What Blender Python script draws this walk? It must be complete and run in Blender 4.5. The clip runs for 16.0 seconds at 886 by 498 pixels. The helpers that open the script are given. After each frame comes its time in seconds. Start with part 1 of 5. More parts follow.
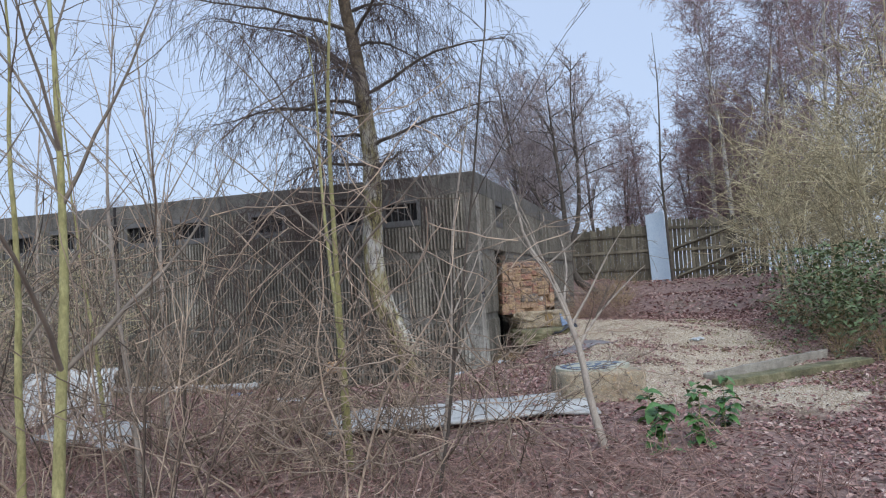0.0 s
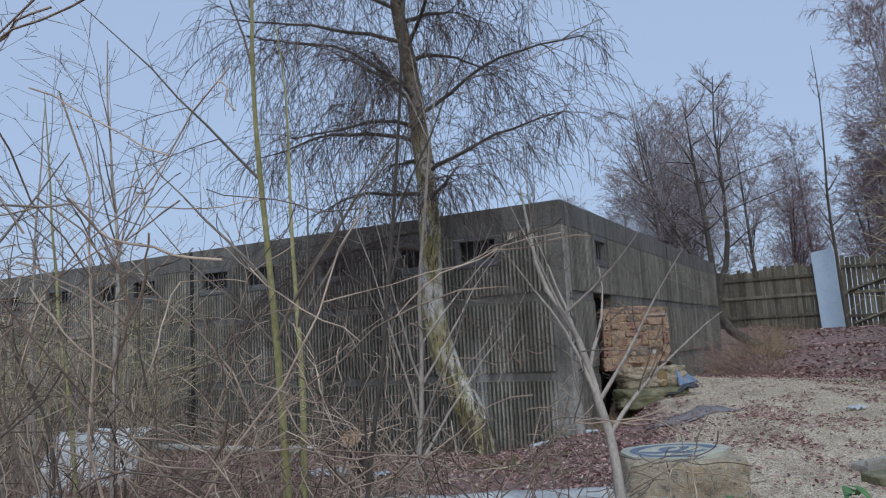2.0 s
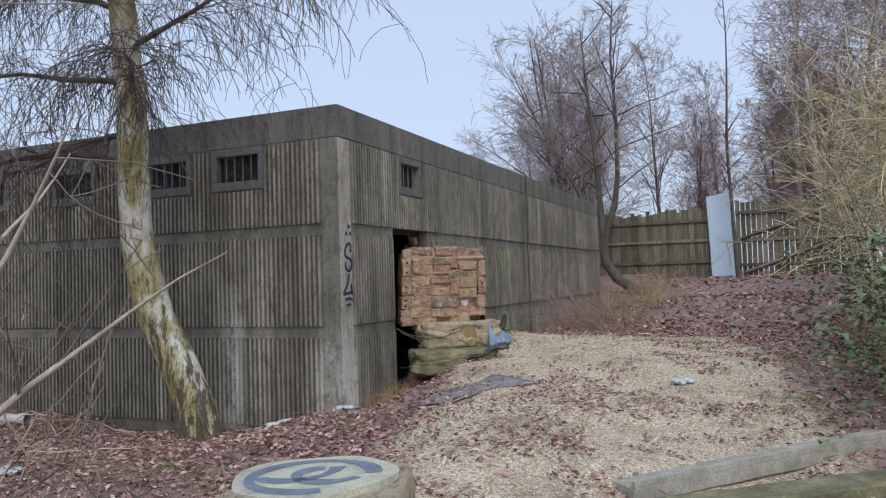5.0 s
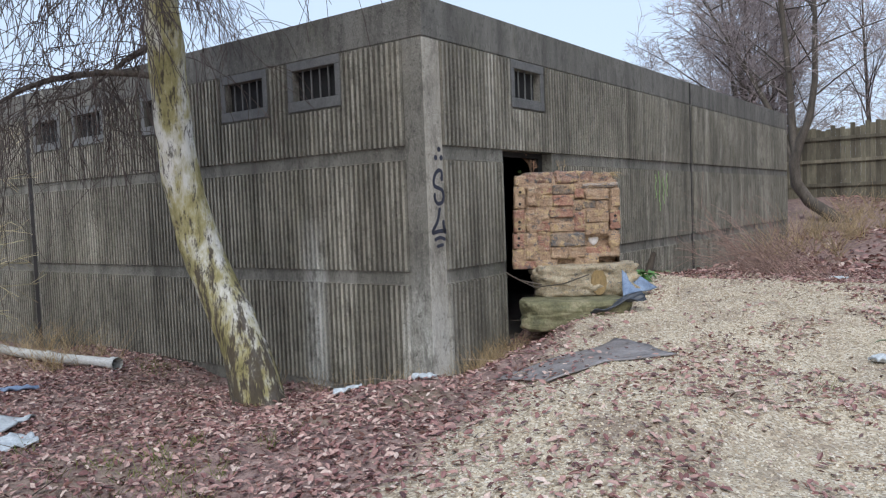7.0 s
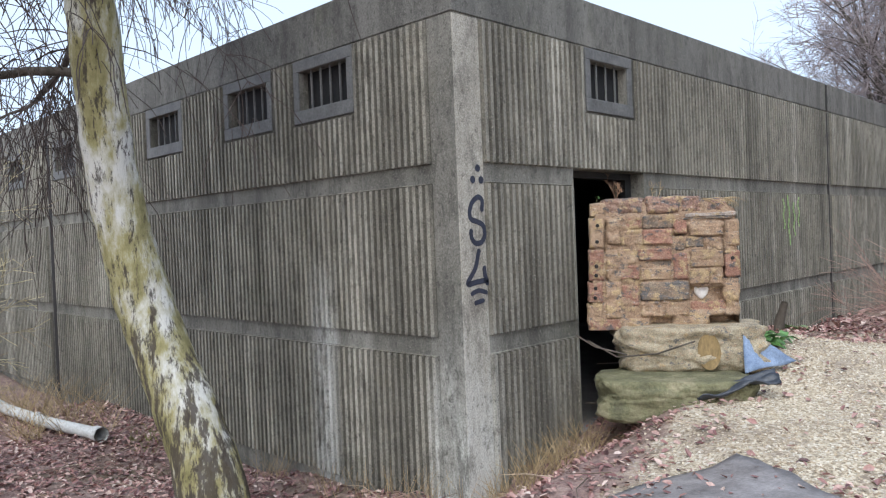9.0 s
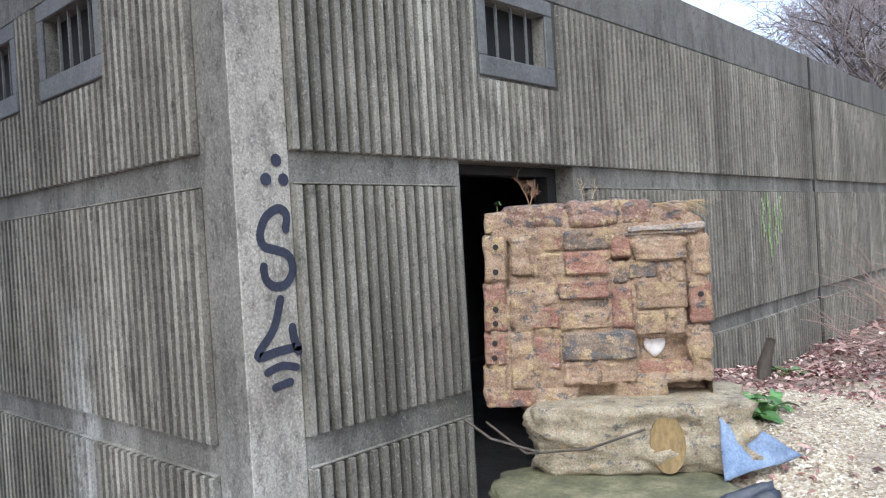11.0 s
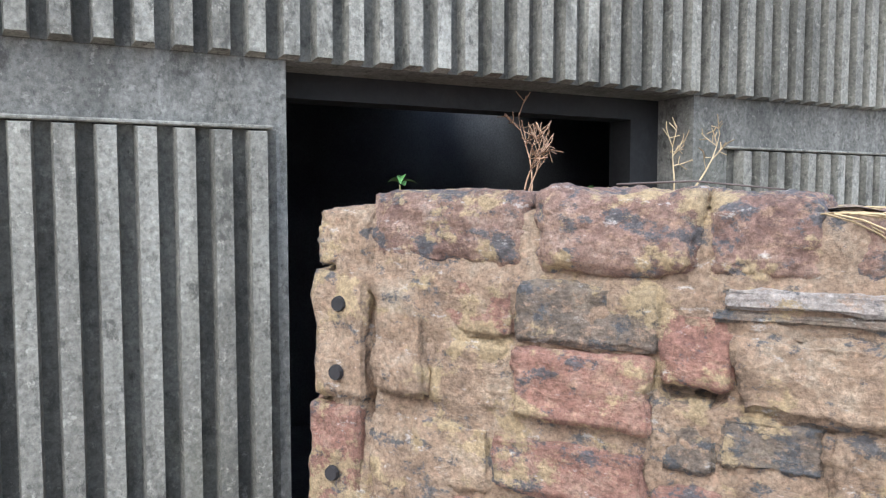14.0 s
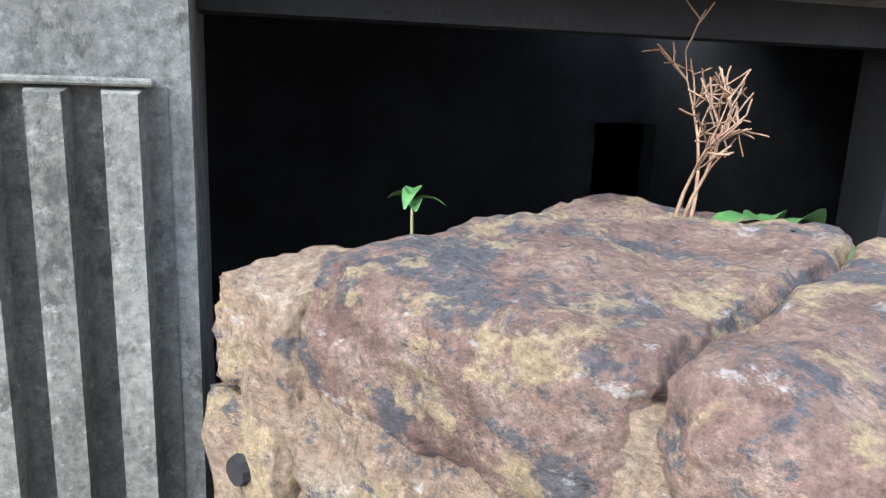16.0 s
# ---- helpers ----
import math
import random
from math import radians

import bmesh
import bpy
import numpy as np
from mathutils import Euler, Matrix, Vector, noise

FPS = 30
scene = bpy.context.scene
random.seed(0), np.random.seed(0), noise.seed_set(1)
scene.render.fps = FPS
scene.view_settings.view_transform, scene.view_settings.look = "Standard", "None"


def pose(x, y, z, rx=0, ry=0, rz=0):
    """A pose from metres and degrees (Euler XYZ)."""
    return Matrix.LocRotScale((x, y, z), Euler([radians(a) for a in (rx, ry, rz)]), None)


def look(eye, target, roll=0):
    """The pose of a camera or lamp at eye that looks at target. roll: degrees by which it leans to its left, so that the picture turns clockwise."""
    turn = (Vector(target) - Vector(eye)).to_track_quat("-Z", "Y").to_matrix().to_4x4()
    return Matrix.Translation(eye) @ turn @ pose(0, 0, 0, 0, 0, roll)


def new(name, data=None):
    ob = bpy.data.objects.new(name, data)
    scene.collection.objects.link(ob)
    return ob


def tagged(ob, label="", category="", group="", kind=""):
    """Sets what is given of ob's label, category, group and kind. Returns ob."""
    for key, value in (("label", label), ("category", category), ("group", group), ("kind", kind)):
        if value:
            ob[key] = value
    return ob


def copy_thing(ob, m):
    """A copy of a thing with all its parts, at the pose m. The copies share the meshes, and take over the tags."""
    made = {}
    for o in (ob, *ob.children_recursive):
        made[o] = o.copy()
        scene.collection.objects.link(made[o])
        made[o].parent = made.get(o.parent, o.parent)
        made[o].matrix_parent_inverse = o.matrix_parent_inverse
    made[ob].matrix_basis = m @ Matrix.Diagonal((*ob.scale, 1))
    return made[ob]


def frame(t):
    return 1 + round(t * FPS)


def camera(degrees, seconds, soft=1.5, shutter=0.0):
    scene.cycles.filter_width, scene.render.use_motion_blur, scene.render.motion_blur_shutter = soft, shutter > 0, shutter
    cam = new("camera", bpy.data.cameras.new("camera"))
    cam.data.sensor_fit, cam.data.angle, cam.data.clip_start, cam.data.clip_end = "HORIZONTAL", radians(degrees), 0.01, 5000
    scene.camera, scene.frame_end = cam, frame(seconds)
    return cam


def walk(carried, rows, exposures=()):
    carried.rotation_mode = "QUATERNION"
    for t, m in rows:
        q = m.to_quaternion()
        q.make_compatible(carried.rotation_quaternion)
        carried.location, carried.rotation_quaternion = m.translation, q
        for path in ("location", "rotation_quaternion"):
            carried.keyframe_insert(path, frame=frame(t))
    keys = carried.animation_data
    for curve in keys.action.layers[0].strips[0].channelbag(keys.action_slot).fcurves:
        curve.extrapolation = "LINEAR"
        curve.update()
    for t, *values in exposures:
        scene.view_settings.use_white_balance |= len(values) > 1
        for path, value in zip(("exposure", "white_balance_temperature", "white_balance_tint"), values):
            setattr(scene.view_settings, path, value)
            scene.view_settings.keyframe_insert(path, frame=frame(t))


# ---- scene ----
cam = camera(60.7, 16.0, soft=1.2)
PATH = [
    (0, (0.297, -0.532, 1.168), (-0.255, 1.388, 1.271), -3.3),
    (0.5, (0.408, -0.075, 1.176), (-0.304, 1.786, 1.341), -3.2),
    (1, (0.549, 0.426, 1.15), (-0.225, 2.262, 1.326), -4.8),
    (1.5, (0.779, 0.977, 1.121), (-0.11, 2.756, 1.333), -3.3),
    (2, (0.824, 1.617, 1.163), (-0.107, 3.369, 1.411), -3.1),
    (2.5, (0.772, 2.234, 1.254), (-0.117, 4.008, 1.497), -3.3),
    (3, (0.89, 2.611, 1.123), (0.059, 4.425, 1.26), -3.7),
    (3.5, (1.035, 3.046, 1.041), (0.354, 4.924, 1.149), -5.0),
    (3.7, (1.087, 3.24, 1.029), (0.472, 5.14, 1.141), -5.1),
    (5.8, (1.748, 5.372, 1.237), (0.682, 7.064, 1.224), 1.1),
    (6, (1.761, 5.532, 1.228), (0.623, 7.176, 1.18), 0.8),
    (6.5, (1.583, 5.971, 1.256), (0.404, 7.585, 1.203), -1.6),
    (7, (1.388, 6.368, 1.251), (0.195, 7.969, 1.144), -2.2),
    (7.5, (1.15, 6.823, 1.325), (-0.098, 8.385, 1.263), -2.8),
    (8, (0.927, 7.213, 1.356), (-0.367, 8.738, 1.299), -3.4),
    (8.2, (0.857, 7.384, 1.345), (-0.458, 8.89, 1.286), -3.2),
    (10.3, (0.03, 9.346, 1.337), (-1.441, 10.7, 1.35), -1.8),
    (10.5, (-0.077, 9.543, 1.366), (-1.521, 10.926, 1.391), -2.4),
    (11, (-0.214, 9.956, 1.438), (-1.555, 11.439, 1.408), -3.4),
    (11.5, (-0.284, 10.338, 1.544), (-1.587, 11.848, 1.387), -4.4),
    (12, (-0.478, 10.705, 1.571), (-1.852, 12.15, 1.418), -3.9),
    (12.5, (-0.666, 11.107, 1.567), (-2.138, 12.459, 1.484), -2.7),
    (13, (-0.798, 11.525, 1.516), (-2.366, 12.767, 1.507), -1.2),
    (13.5, (-0.97, 11.955, 1.558), (-2.601, 13.107, 1.448), -1.4),
    (14, (-1.206, 12.302, 1.554), (-2.974, 13.228, 1.42), -0.0),
    (14.5, (-1.469, 12.518, 1.727), (-3.325, 13.216, 1.467), 2.4),
    (15, (-1.674, 12.616, 1.705), (-3.565, 13.183, 1.381), 3.0),
    (15.5, (-1.741, 12.682, 1.684), (-3.632, 13.173, 1.254), 3.3),
    (16, (-1.817, 12.736, 1.704), (-3.695, 13.238, 1.233), 2.4),
]
EXPOSURES = [(0.0, 0.15, 6300, 9), (0.5, -0.1, 6350, 9), (1.0, -0.25, 6350, 9), (1.5, -0.1, 6100, 8), (2.0, -0.25, 5950, 7), (2.7, -0.45, 6000, 7), (3.2, -0.1, 6400, 8), (3.7, 0.05, 6600, 9), (6.0, 0.32, 6450, 8), (8.2, 0.65, 6500, 7), (10.3, 1.08, 6250, 7), (12.5, 1.35, 6050, 7), (14.5, 1.75, 5950, 6), (16.0, 2.0, 5900, 5)]
walk(cam, [(t, look(eye, target, roll)) for t, eye, target, roll in PATH], EXPOSURES)

# ---- daylight: overcast winter sky ----
world = bpy.data.worlds.new("overcast")
scene.world = world
world.use_nodes = True
wn, wl = world.node_tree.nodes, world.node_tree.links
sky = wn.new("ShaderNodeTexSky")
sky.sky_type, sky.sun_disc = "NISHITA", False
sky.sun_elevation, sky.sun_rotation = radians(28), radians(150)
sky.air_density, sky.dust_density, sky.ozone_density = 1.0, 3.0, 1.0
tint = wn.new("ShaderNodeMix")
tint.data_type = "RGBA"
tint.inputs[0].default_value = 0.72
tint.inputs[7].default_value = (5.5, 6.5, 8.6, 1)
wl.new(sky.outputs[0], tint.inputs[6])
wl.new(tint.outputs[2], wn["Background"].inputs[0])
wn["Background"].inputs[1].default_value = 0.11
sun_data = bpy.data.lights.new("sun", "SUN")
sun_data.energy, sun_data.angle, sun_data.color = 1.5, radians(35), (1.0, 1.0, 1.0)
sun = new("sun", sun_data)
sun.matrix_world = look((0, 0, 30), (-8, 14, 10))

RNG = np.random.default_rng(7)
X, Y, ROOF = -2.555, 11.465, 3.04
UP_TOP, UP_BOT, MID_TOP, MID_BOT, LOW_TOP, LOW_BOT = 2.70, 1.80, 1.675, 0.71, 0.588, -0.36
DOOR0, DOOR1 = 12.69, 13.69
E_END, S_END = 24.7, -23.5
PITCH = 0.0606


# ---- materials ----
def nodes(name):
    m = bpy.data.materials.new(name)
    m.use_nodes = True
    nt = m.node_tree
    return m, nt, nt.nodes["Principled BSDF"]


def ramp(nt, fac, stops):
    r = nt.nodes.new("ShaderNodeValToRGB")
    while len(r.color_ramp.elements) < len(stops):
        r.color_ramp.elements.new(0.5)
    for e, (p, c) in zip(r.color_ramp.elements, stops):
        e.position, e.color = p, (*c, 1)
    nt.links.new(fac, r.inputs[0])
    return r.outputs[0]


def coords(nt, scale=(1, 1, 1), world_space=True):
    if world_space:
        src = nt.nodes.new("ShaderNodeNewGeometry").outputs["Position"]
    else:
        src = nt.nodes.new("ShaderNodeTexCoord").outputs["Object"]
    mp = nt.nodes.new("ShaderNodeMapping")
    mp.inputs["Scale"].default_value = scale
    nt.links.new(src, mp.inputs[0])
    return mp.outputs[0]


def noise_tex(nt, vec, scale, detail=6, rough=0.6):
    n = nt.nodes.new("ShaderNodeTexNoise")
    n.inputs["Scale"].default_value, n.inputs["Detail"].default_value, n.inputs["Roughness"].default_value = scale, detail, rough
    nt.links.new(vec, n.inputs["Vector"])
    return n.outputs["Fac"]


def mix(nt, fac, a, b, mode="MIX"):
    n = nt.nodes.new("ShaderNodeMix")
    n.data_type, n.blend_type = "RGBA", mode
    if isinstance(fac, (int, float)):
        n.inputs[0].default_value = fac
    else:
        nt.links.new(fac, n.inputs[0])
    for sock, v in ((n.inputs[6], a), (n.inputs[7], b)):
        if isinstance(v, tuple):
            sock.default_value = (*v, 1)
        else:
            nt.links.new(v, sock)
    return n.outputs[2]


def bump(nt, bsdf, height, strength=0.4, distance=0.01):
    b = nt.nodes.new("ShaderNodeBump")
    b.inputs["Strength"].default_value, b.inputs["Distance"].default_value = strength, distance
    nt.links.new(height, b.inputs["Height"])
    nt.links.new(b.outputs[0], bsdf.inputs["Normal"])


def mat(name, stops, scale=4.0, fine=60.0, stretch=(1, 1, 1), rough=0.85, relief=0.4, depth=0.006, world_space=True, metal=0.0, island=0.0, per_object=0.0):
    """Noise-driven colour with a fine grain and relief."""
    m, nt, bsdf = nodes(name)
    v = coords(nt, stretch, world_space)
    col = ramp(nt, noise_tex(nt, v, scale, 8, 0.65), stops)
    grain = noise_tex(nt, v, fine, 5, 0.7)
    col = mix(nt, 0.55, col, ramp(nt, grain, [(0.3, (0.25, 0.25, 0.25)), (0.7, (0.8, 0.8, 0.8))]), "OVERLAY")
    if island or per_object:
        src = nt.nodes.new("ShaderNodeNewGeometry").outputs["Random Per Island"] if island else nt.nodes.new("ShaderNodeObjectInfo").outputs["Random"]
        col = mix(nt, island or per_object, col, ramp(nt, src, [(0, (0.12, 0.12, 0.12)), (1, (0.85, 0.85, 0.85))]), "OVERLAY")
    nt.links.new(col, bsdf.inputs["Base Color"])
    bsdf.inputs["Roughness"].default_value, bsdf.inputs["Metallic"].default_value = rough, metal
    if relief:
        bump(nt, bsdf, grain, relief, depth)
    return m


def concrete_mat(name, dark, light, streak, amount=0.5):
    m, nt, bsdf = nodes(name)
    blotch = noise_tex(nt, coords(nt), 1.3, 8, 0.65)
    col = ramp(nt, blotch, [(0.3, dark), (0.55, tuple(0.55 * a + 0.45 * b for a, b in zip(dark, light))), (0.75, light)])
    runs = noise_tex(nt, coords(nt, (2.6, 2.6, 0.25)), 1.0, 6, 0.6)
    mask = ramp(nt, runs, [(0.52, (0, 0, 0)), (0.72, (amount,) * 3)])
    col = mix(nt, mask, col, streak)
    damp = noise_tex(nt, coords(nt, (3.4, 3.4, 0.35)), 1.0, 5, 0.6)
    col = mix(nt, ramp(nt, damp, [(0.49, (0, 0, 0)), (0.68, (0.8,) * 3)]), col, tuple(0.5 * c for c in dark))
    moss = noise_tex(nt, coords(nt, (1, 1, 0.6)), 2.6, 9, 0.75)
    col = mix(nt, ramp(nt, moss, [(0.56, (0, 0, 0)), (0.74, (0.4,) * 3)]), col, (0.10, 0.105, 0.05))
    # pale lime run below the second window and at the corner's foot
    pos = nt.nodes.new("ShaderNodeSeparateXYZ")
    nt.links.new(nt.nodes.new("ShaderNodeNewGeometry").outputs["Position"], pos.inputs[0])
    wander = noise_tex(nt, coords(nt, (3, 3, 0.8)), 2.0, 6, 0.7)

    def near(axis, centre, width, soft_):
        d = nt.nodes.new("ShaderNodeMath")
        d.operation = "SUBTRACT"
        nt.links.new(pos.outputs[axis], d.inputs[0])
        d.inputs[1].default_value = centre
        e = nt.nodes.new("ShaderNodeMath")
        e.operation = "ABSOLUTE"
        nt.links.new(d.outputs[0], e.inputs[0])
        g_ = nt.nodes.new("ShaderNodeMapRange")
        g_.inputs[1].default_value, g_.inputs[2].default_value, g_.inputs[3].default_value, g_.inputs[4].default_value = width, width + soft_, 1.0, 0.0
        nt.links.new(e.outputs[0], g_.inputs[0])
        return g_.outputs[0]

    def times(p_, q_):
        t_ = nt.nodes.new("ShaderNodeMath")
        t_.operation = "MULTIPLY"
        nt.links.new(p_, t_.inputs[0])
        nt.links.new(q_, t_.inputs[1])
        return t_.outputs[0]

    lime = times(times(near(0, -3.95, 0.07, 0.12), near(2, 0.0, 0.6, 0.7)), ramp(nt, wander, [(0.3, (0.25,) * 3), (0.62, (0.95,) * 3)]))
    col = mix(nt, lime, col, (0.56, 0.56, 0.53))
    foot = times(times(near(0, -2.6, 0.2, 0.1), times(near(1, 11.55, 0.15, 0.12), near(2, -0.4, 0.5, 0.8))), ramp(nt, wander, [(0.35, (0.1,) * 3), (0.6, (0.8,) * 3)]))
    col = mix(nt, foot, col, (0.58, 0.58, 0.54))
    stain = noise_tex(nt, coords(nt, (1, 1, 0.45)), 8, 9, 0.75)
    col = mix(nt, ramp(nt, stain, [(0.5, (0, 0, 0)), (0.62, (0.7,) * 3)]), col, tuple(0.6 * c for c in dark))
    grain = noise_tex(nt, coords(nt), 95, 6, 0.75)
    speck = noise_tex(nt, coords(nt), 62, 4, 0.7)
    col = mix(nt, 0.75, col, ramp(nt, grain, [(0.32, (0.2, 0.2, 0.2)), (0.68, (0.8, 0.8, 0.8))]), "OVERLAY")
    col = mix(nt, ramp(nt, speck, [(0.58, (0, 0, 0)), (0.68, (0.45,) * 3)]), col, tuple(1.6 * c for c in light))
    pits = noise_tex(nt, coords(nt, (1, 1, 0.7)), 27, 7, 0.75)
    col = mix(nt, ramp(nt, pits, [(0.36, (0.75,) * 3), (0.44, (0, 0, 0))]), col, tuple(0.45 * c for c in dark))
    col = mix(nt, 0.22, col, ramp(nt, nt.nodes.new("ShaderNodeObjectInfo").outputs["Random"], [(0, (0.2, 0.2, 0.2)), (1, (0.8, 0.8, 0.8))]), "OVERLAY")
    nt.links.new(col, bsdf.inputs["Base Color"])
    bsdf.inputs["Roughness"].default_value = 0.88
    bump(nt, bsdf, mix(nt, 0.5, grain, pits), 0.9, 0.008)
    return m


CONCRETE = concrete_mat("weathered_concrete", (0.13, 0.125, 0.108), (0.27, 0.257, 0.226), (0.46, 0.45, 0.41))
# Weathered concrete in a darker tone, the shade of the grooves in its colour.
GROOVE = concrete_mat("shaded_groove_concrete", (0.062, 0.058, 0.048), (0.15, 0.141, 0.118), (0.31, 0.3, 0.26), 0.55)
# Darker copy of the rib concrete; side shade is put into the colour.
FLANK = concrete_mat("shaded_rib_flank", (0.115, 0.108, 0.09), (0.255, 0.24, 0.2), (0.36, 0.345, 0.3), 0.5)
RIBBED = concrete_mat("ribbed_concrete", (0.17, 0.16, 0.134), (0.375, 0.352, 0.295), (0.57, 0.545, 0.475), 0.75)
PILASTER = concrete_mat("pale_corner_concrete", (0.26, 0.24, 0.205), (0.52, 0.49, 0.425), (0.72, 0.70, 0.65), 0.75)
FASCIA = concrete_mat("smooth_dark_concrete", (0.125, 0.12, 0.108), (0.215, 0.208, 0.19), (0.31, 0.3, 0.27), 0.4)
INSIDE = mat("inner_concrete", [(0.3, (0.22, 0.22, 0.23)), (0.7, (0.36, 0.36, 0.375))], 2)
DARKSTEEL = mat("blackened_steel", [(0.3, (0.008, 0.008, 0.009)), (0.7, (0.025, 0.025, 0.025))], 5, rough=0.7, relief=0.2)
MARK = mat("green_paint", [(0.3, (0.2, 0.33, 0.12)), (0.7, (0.36, 0.5, 0.22))], 9, relief=0.2)
FRAME_GREY = mat("grey_painted_frame", [(0.3, (0.085, 0.086, 0.086)), (0.7, (0.16, 0.16, 0.158))], 5, rough=0.75, relief=0.2)
PAINT = mat("sprayed_navy_paint", [(0.3, (0.018, 0.022, 0.04)), (0.7, (0.035, 0.04, 0.065))], 14, rough=0.6, relief=0.2)
MOSSROCK = mat("mossy_concrete", [(0.25, (0.06, 0.06, 0.04)), (0.5, (0.16, 0.155, 0.085)), (0.75, (0.34, 0.30, 0.2))], 5, 50, relief=0.8, depth=0.015)
SLAB = mat("grey_slab", [(0.3, (0.2, 0.19, 0.16)), (0.7, (0.42, 0.4, 0.35))], 6, 70, relief=0.6)
LIDPAINT = mat("worn_cream_paint", [(0.3, (0.2, 0.22, 0.24)), (0.46, (0.42, 0.42, 0.34)), (0.7, (0.6, 0.59, 0.44))], 4, 60, rough=0.5, relief=0.3)
SHEET = mat("pale_weathered_sheet", [(0.3, (0.3, 0.31, 0.31)), (0.5, (0.5, 0.51, 0.5)), (0.72, (0.68, 0.69, 0.67))], 3.5, 40, rough=0.7, relief=0.3)
WETSHEET = mat("wet_dark_sheet", [(0.3, (0.13, 0.12, 0.12)), (0.7, (0.3, 0.28, 0.28))], 6, 50, rough=0.5, relief=0.3)
PANEL = mat("pale_blue_panel", [(0.3, (0.42, 0.55, 0.68)), (0.7, (0.52, 0.63, 0.75))], 2, 30, rough=0.5, relief=0.1)
CLOTH = mat("faded_blue_tarpaulin", [(0.3, (0.10, 0.15, 0.25)), (0.7, (0.26, 0.34, 0.48))], 9, 90, rough=0.75, relief=0.5)
DARKCLOTH = mat("dark_plastic", [(0.3, (0.02, 0.025, 0.035)), (0.7, (0.06, 0.07, 0.09))], 9, 60, rough=0.45, relief=0.4)
PLASTIC = mat("white_plastic", [(0.3, (0.36, 0.4, 0.44)), (0.7, (0.56, 0.6, 0.63))], 6, 60, rough=0.5, relief=0.2)
PIPE = mat("weathered_white_pipe", [(0.3, (0.4, 0.4, 0.38)), (0.7, (0.62, 0.62, 0.6))], 6, 60, rough=0.6, relief=0.2)
FENCEWOOD = mat("old_fence_wood", [(0.3, (0.07, 0.06, 0.045)), (0.5, (0.14, 0.125, 0.09)), (0.75, (0.24, 0.22, 0.16))], 3, 40, (1, 1, 0.15), relief=0.5, per_object=0.5)
OCHREWOOD = mat("wet_ochre_wood", [(0.3, (0.15, 0.10, 0.04)), (0.7, (0.3, 0.21, 0.10))], 9, 70, (1, 1, 0.3), relief=0.3)
CUTWOOD = mat("cut_log_wood", [(0.3, (0.28, 0.15, 0.07)), (0.7, (0.5, 0.32, 0.18))], 20, 80, relief=0.3)
BARK = mat("grey_brown_bark", [(0.3, (0.05, 0.042, 0.035)), (0.7, (0.13, 0.11, 0.09))], 9, 60, (1, 1, 0.3), relief=0.7, depth=0.01)
TWIG = mat("dark_twigs", [(0.3, (0.045, 0.032, 0.03)), (0.7, (0.11, 0.085, 0.075))], 6, 0.5, relief=0)
PURPLE = mat("reddish_twigs", [(0.3, (0.22, 0.145, 0.145)), (0.7, (0.38, 0.27, 0.265))], 4, 0.5, relief=0, world_space=False)
FARTWIG = mat("grey_twigs", [(0.3, (0.23, 0.19, 0.19)), (0.7, (0.38, 0.32, 0.315))], 4, 0.5, relief=0, world_space=False)
OLIVE = mat("olive_twigs", [(0.3, (0.32, 0.275, 0.16)), (0.7, (0.6, 0.53, 0.35))], 3, 0.5, relief=0, world_space=False, island=0.85)
SAPGREEN = mat("greenish_sapling_bark", [(0.3, (0.2, 0.19, 0.075)), (0.7, (0.42, 0.4, 0.19))], 12, 60, (1, 1, 0.4), relief=0.3)
SAPGREY = mat("grey_sapling_bark", [(0.3, (0.25, 0.215, 0.18)), (0.7, (0.46, 0.41, 0.35))], 12, 60, (1, 1, 0.4), relief=0.3)
SHOOT = mat("grey_brown_shoots", [(0.3, (0.12, 0.1, 0.085)), (0.7, (0.27, 0.23, 0.18))], 6, 0.5, relief=0)
THICKET = mat("tan_brown_stems", [(0.3, (0.15, 0.11, 0.085)), (0.7, (0.44, 0.35, 0.26))], 6, 0.5, relief=0, island=0.95)
BRAMBLE = mat("reddish_bramble_stems", [(0.3, (0.22, 0.13, 0.112)), (0.7, (0.46, 0.32, 0.265))], 6, 0.5, relief=0, island=0.6)
STRAW = mat("dry_straw", [(0.3, (0.27, 0.19, 0.10)), (0.7, (0.48, 0.37, 0.22))], 8, 0.5, relief=0, island=0.5)
# Matt near-black for the sheets that stand for shade in open windows.
OPENING_SHADE = mat("opening_shade", [(0.3, (0.006, 0.006, 0.007)), (0.7, (0.018, 0.018, 0.019))], 6, 60, rough=0.9, relief=0)
GREEN = mat("fresh_green_leaves", [(0.3, (0.05, 0.13, 0.035)), (0.7, (0.13, 0.27, 0.08))], 20, 120, rough=0.45, relief=0.2, island=0.4)
DULLGREEN = mat("dull_evergreen_leaves", [(0.3, (0.06, 0.1, 0.04)), (0.7, (0.17, 0.23, 0.10))], 10, 90, rough=0.5, relief=0.2, island=0.5)
GRASS = mat("mossy_grass", [(0.3, (0.10, 0.13, 0.03)), (0.7, (0.25, 0.27, 0.08))], 8, 0.5, relief=0, island=0.5)


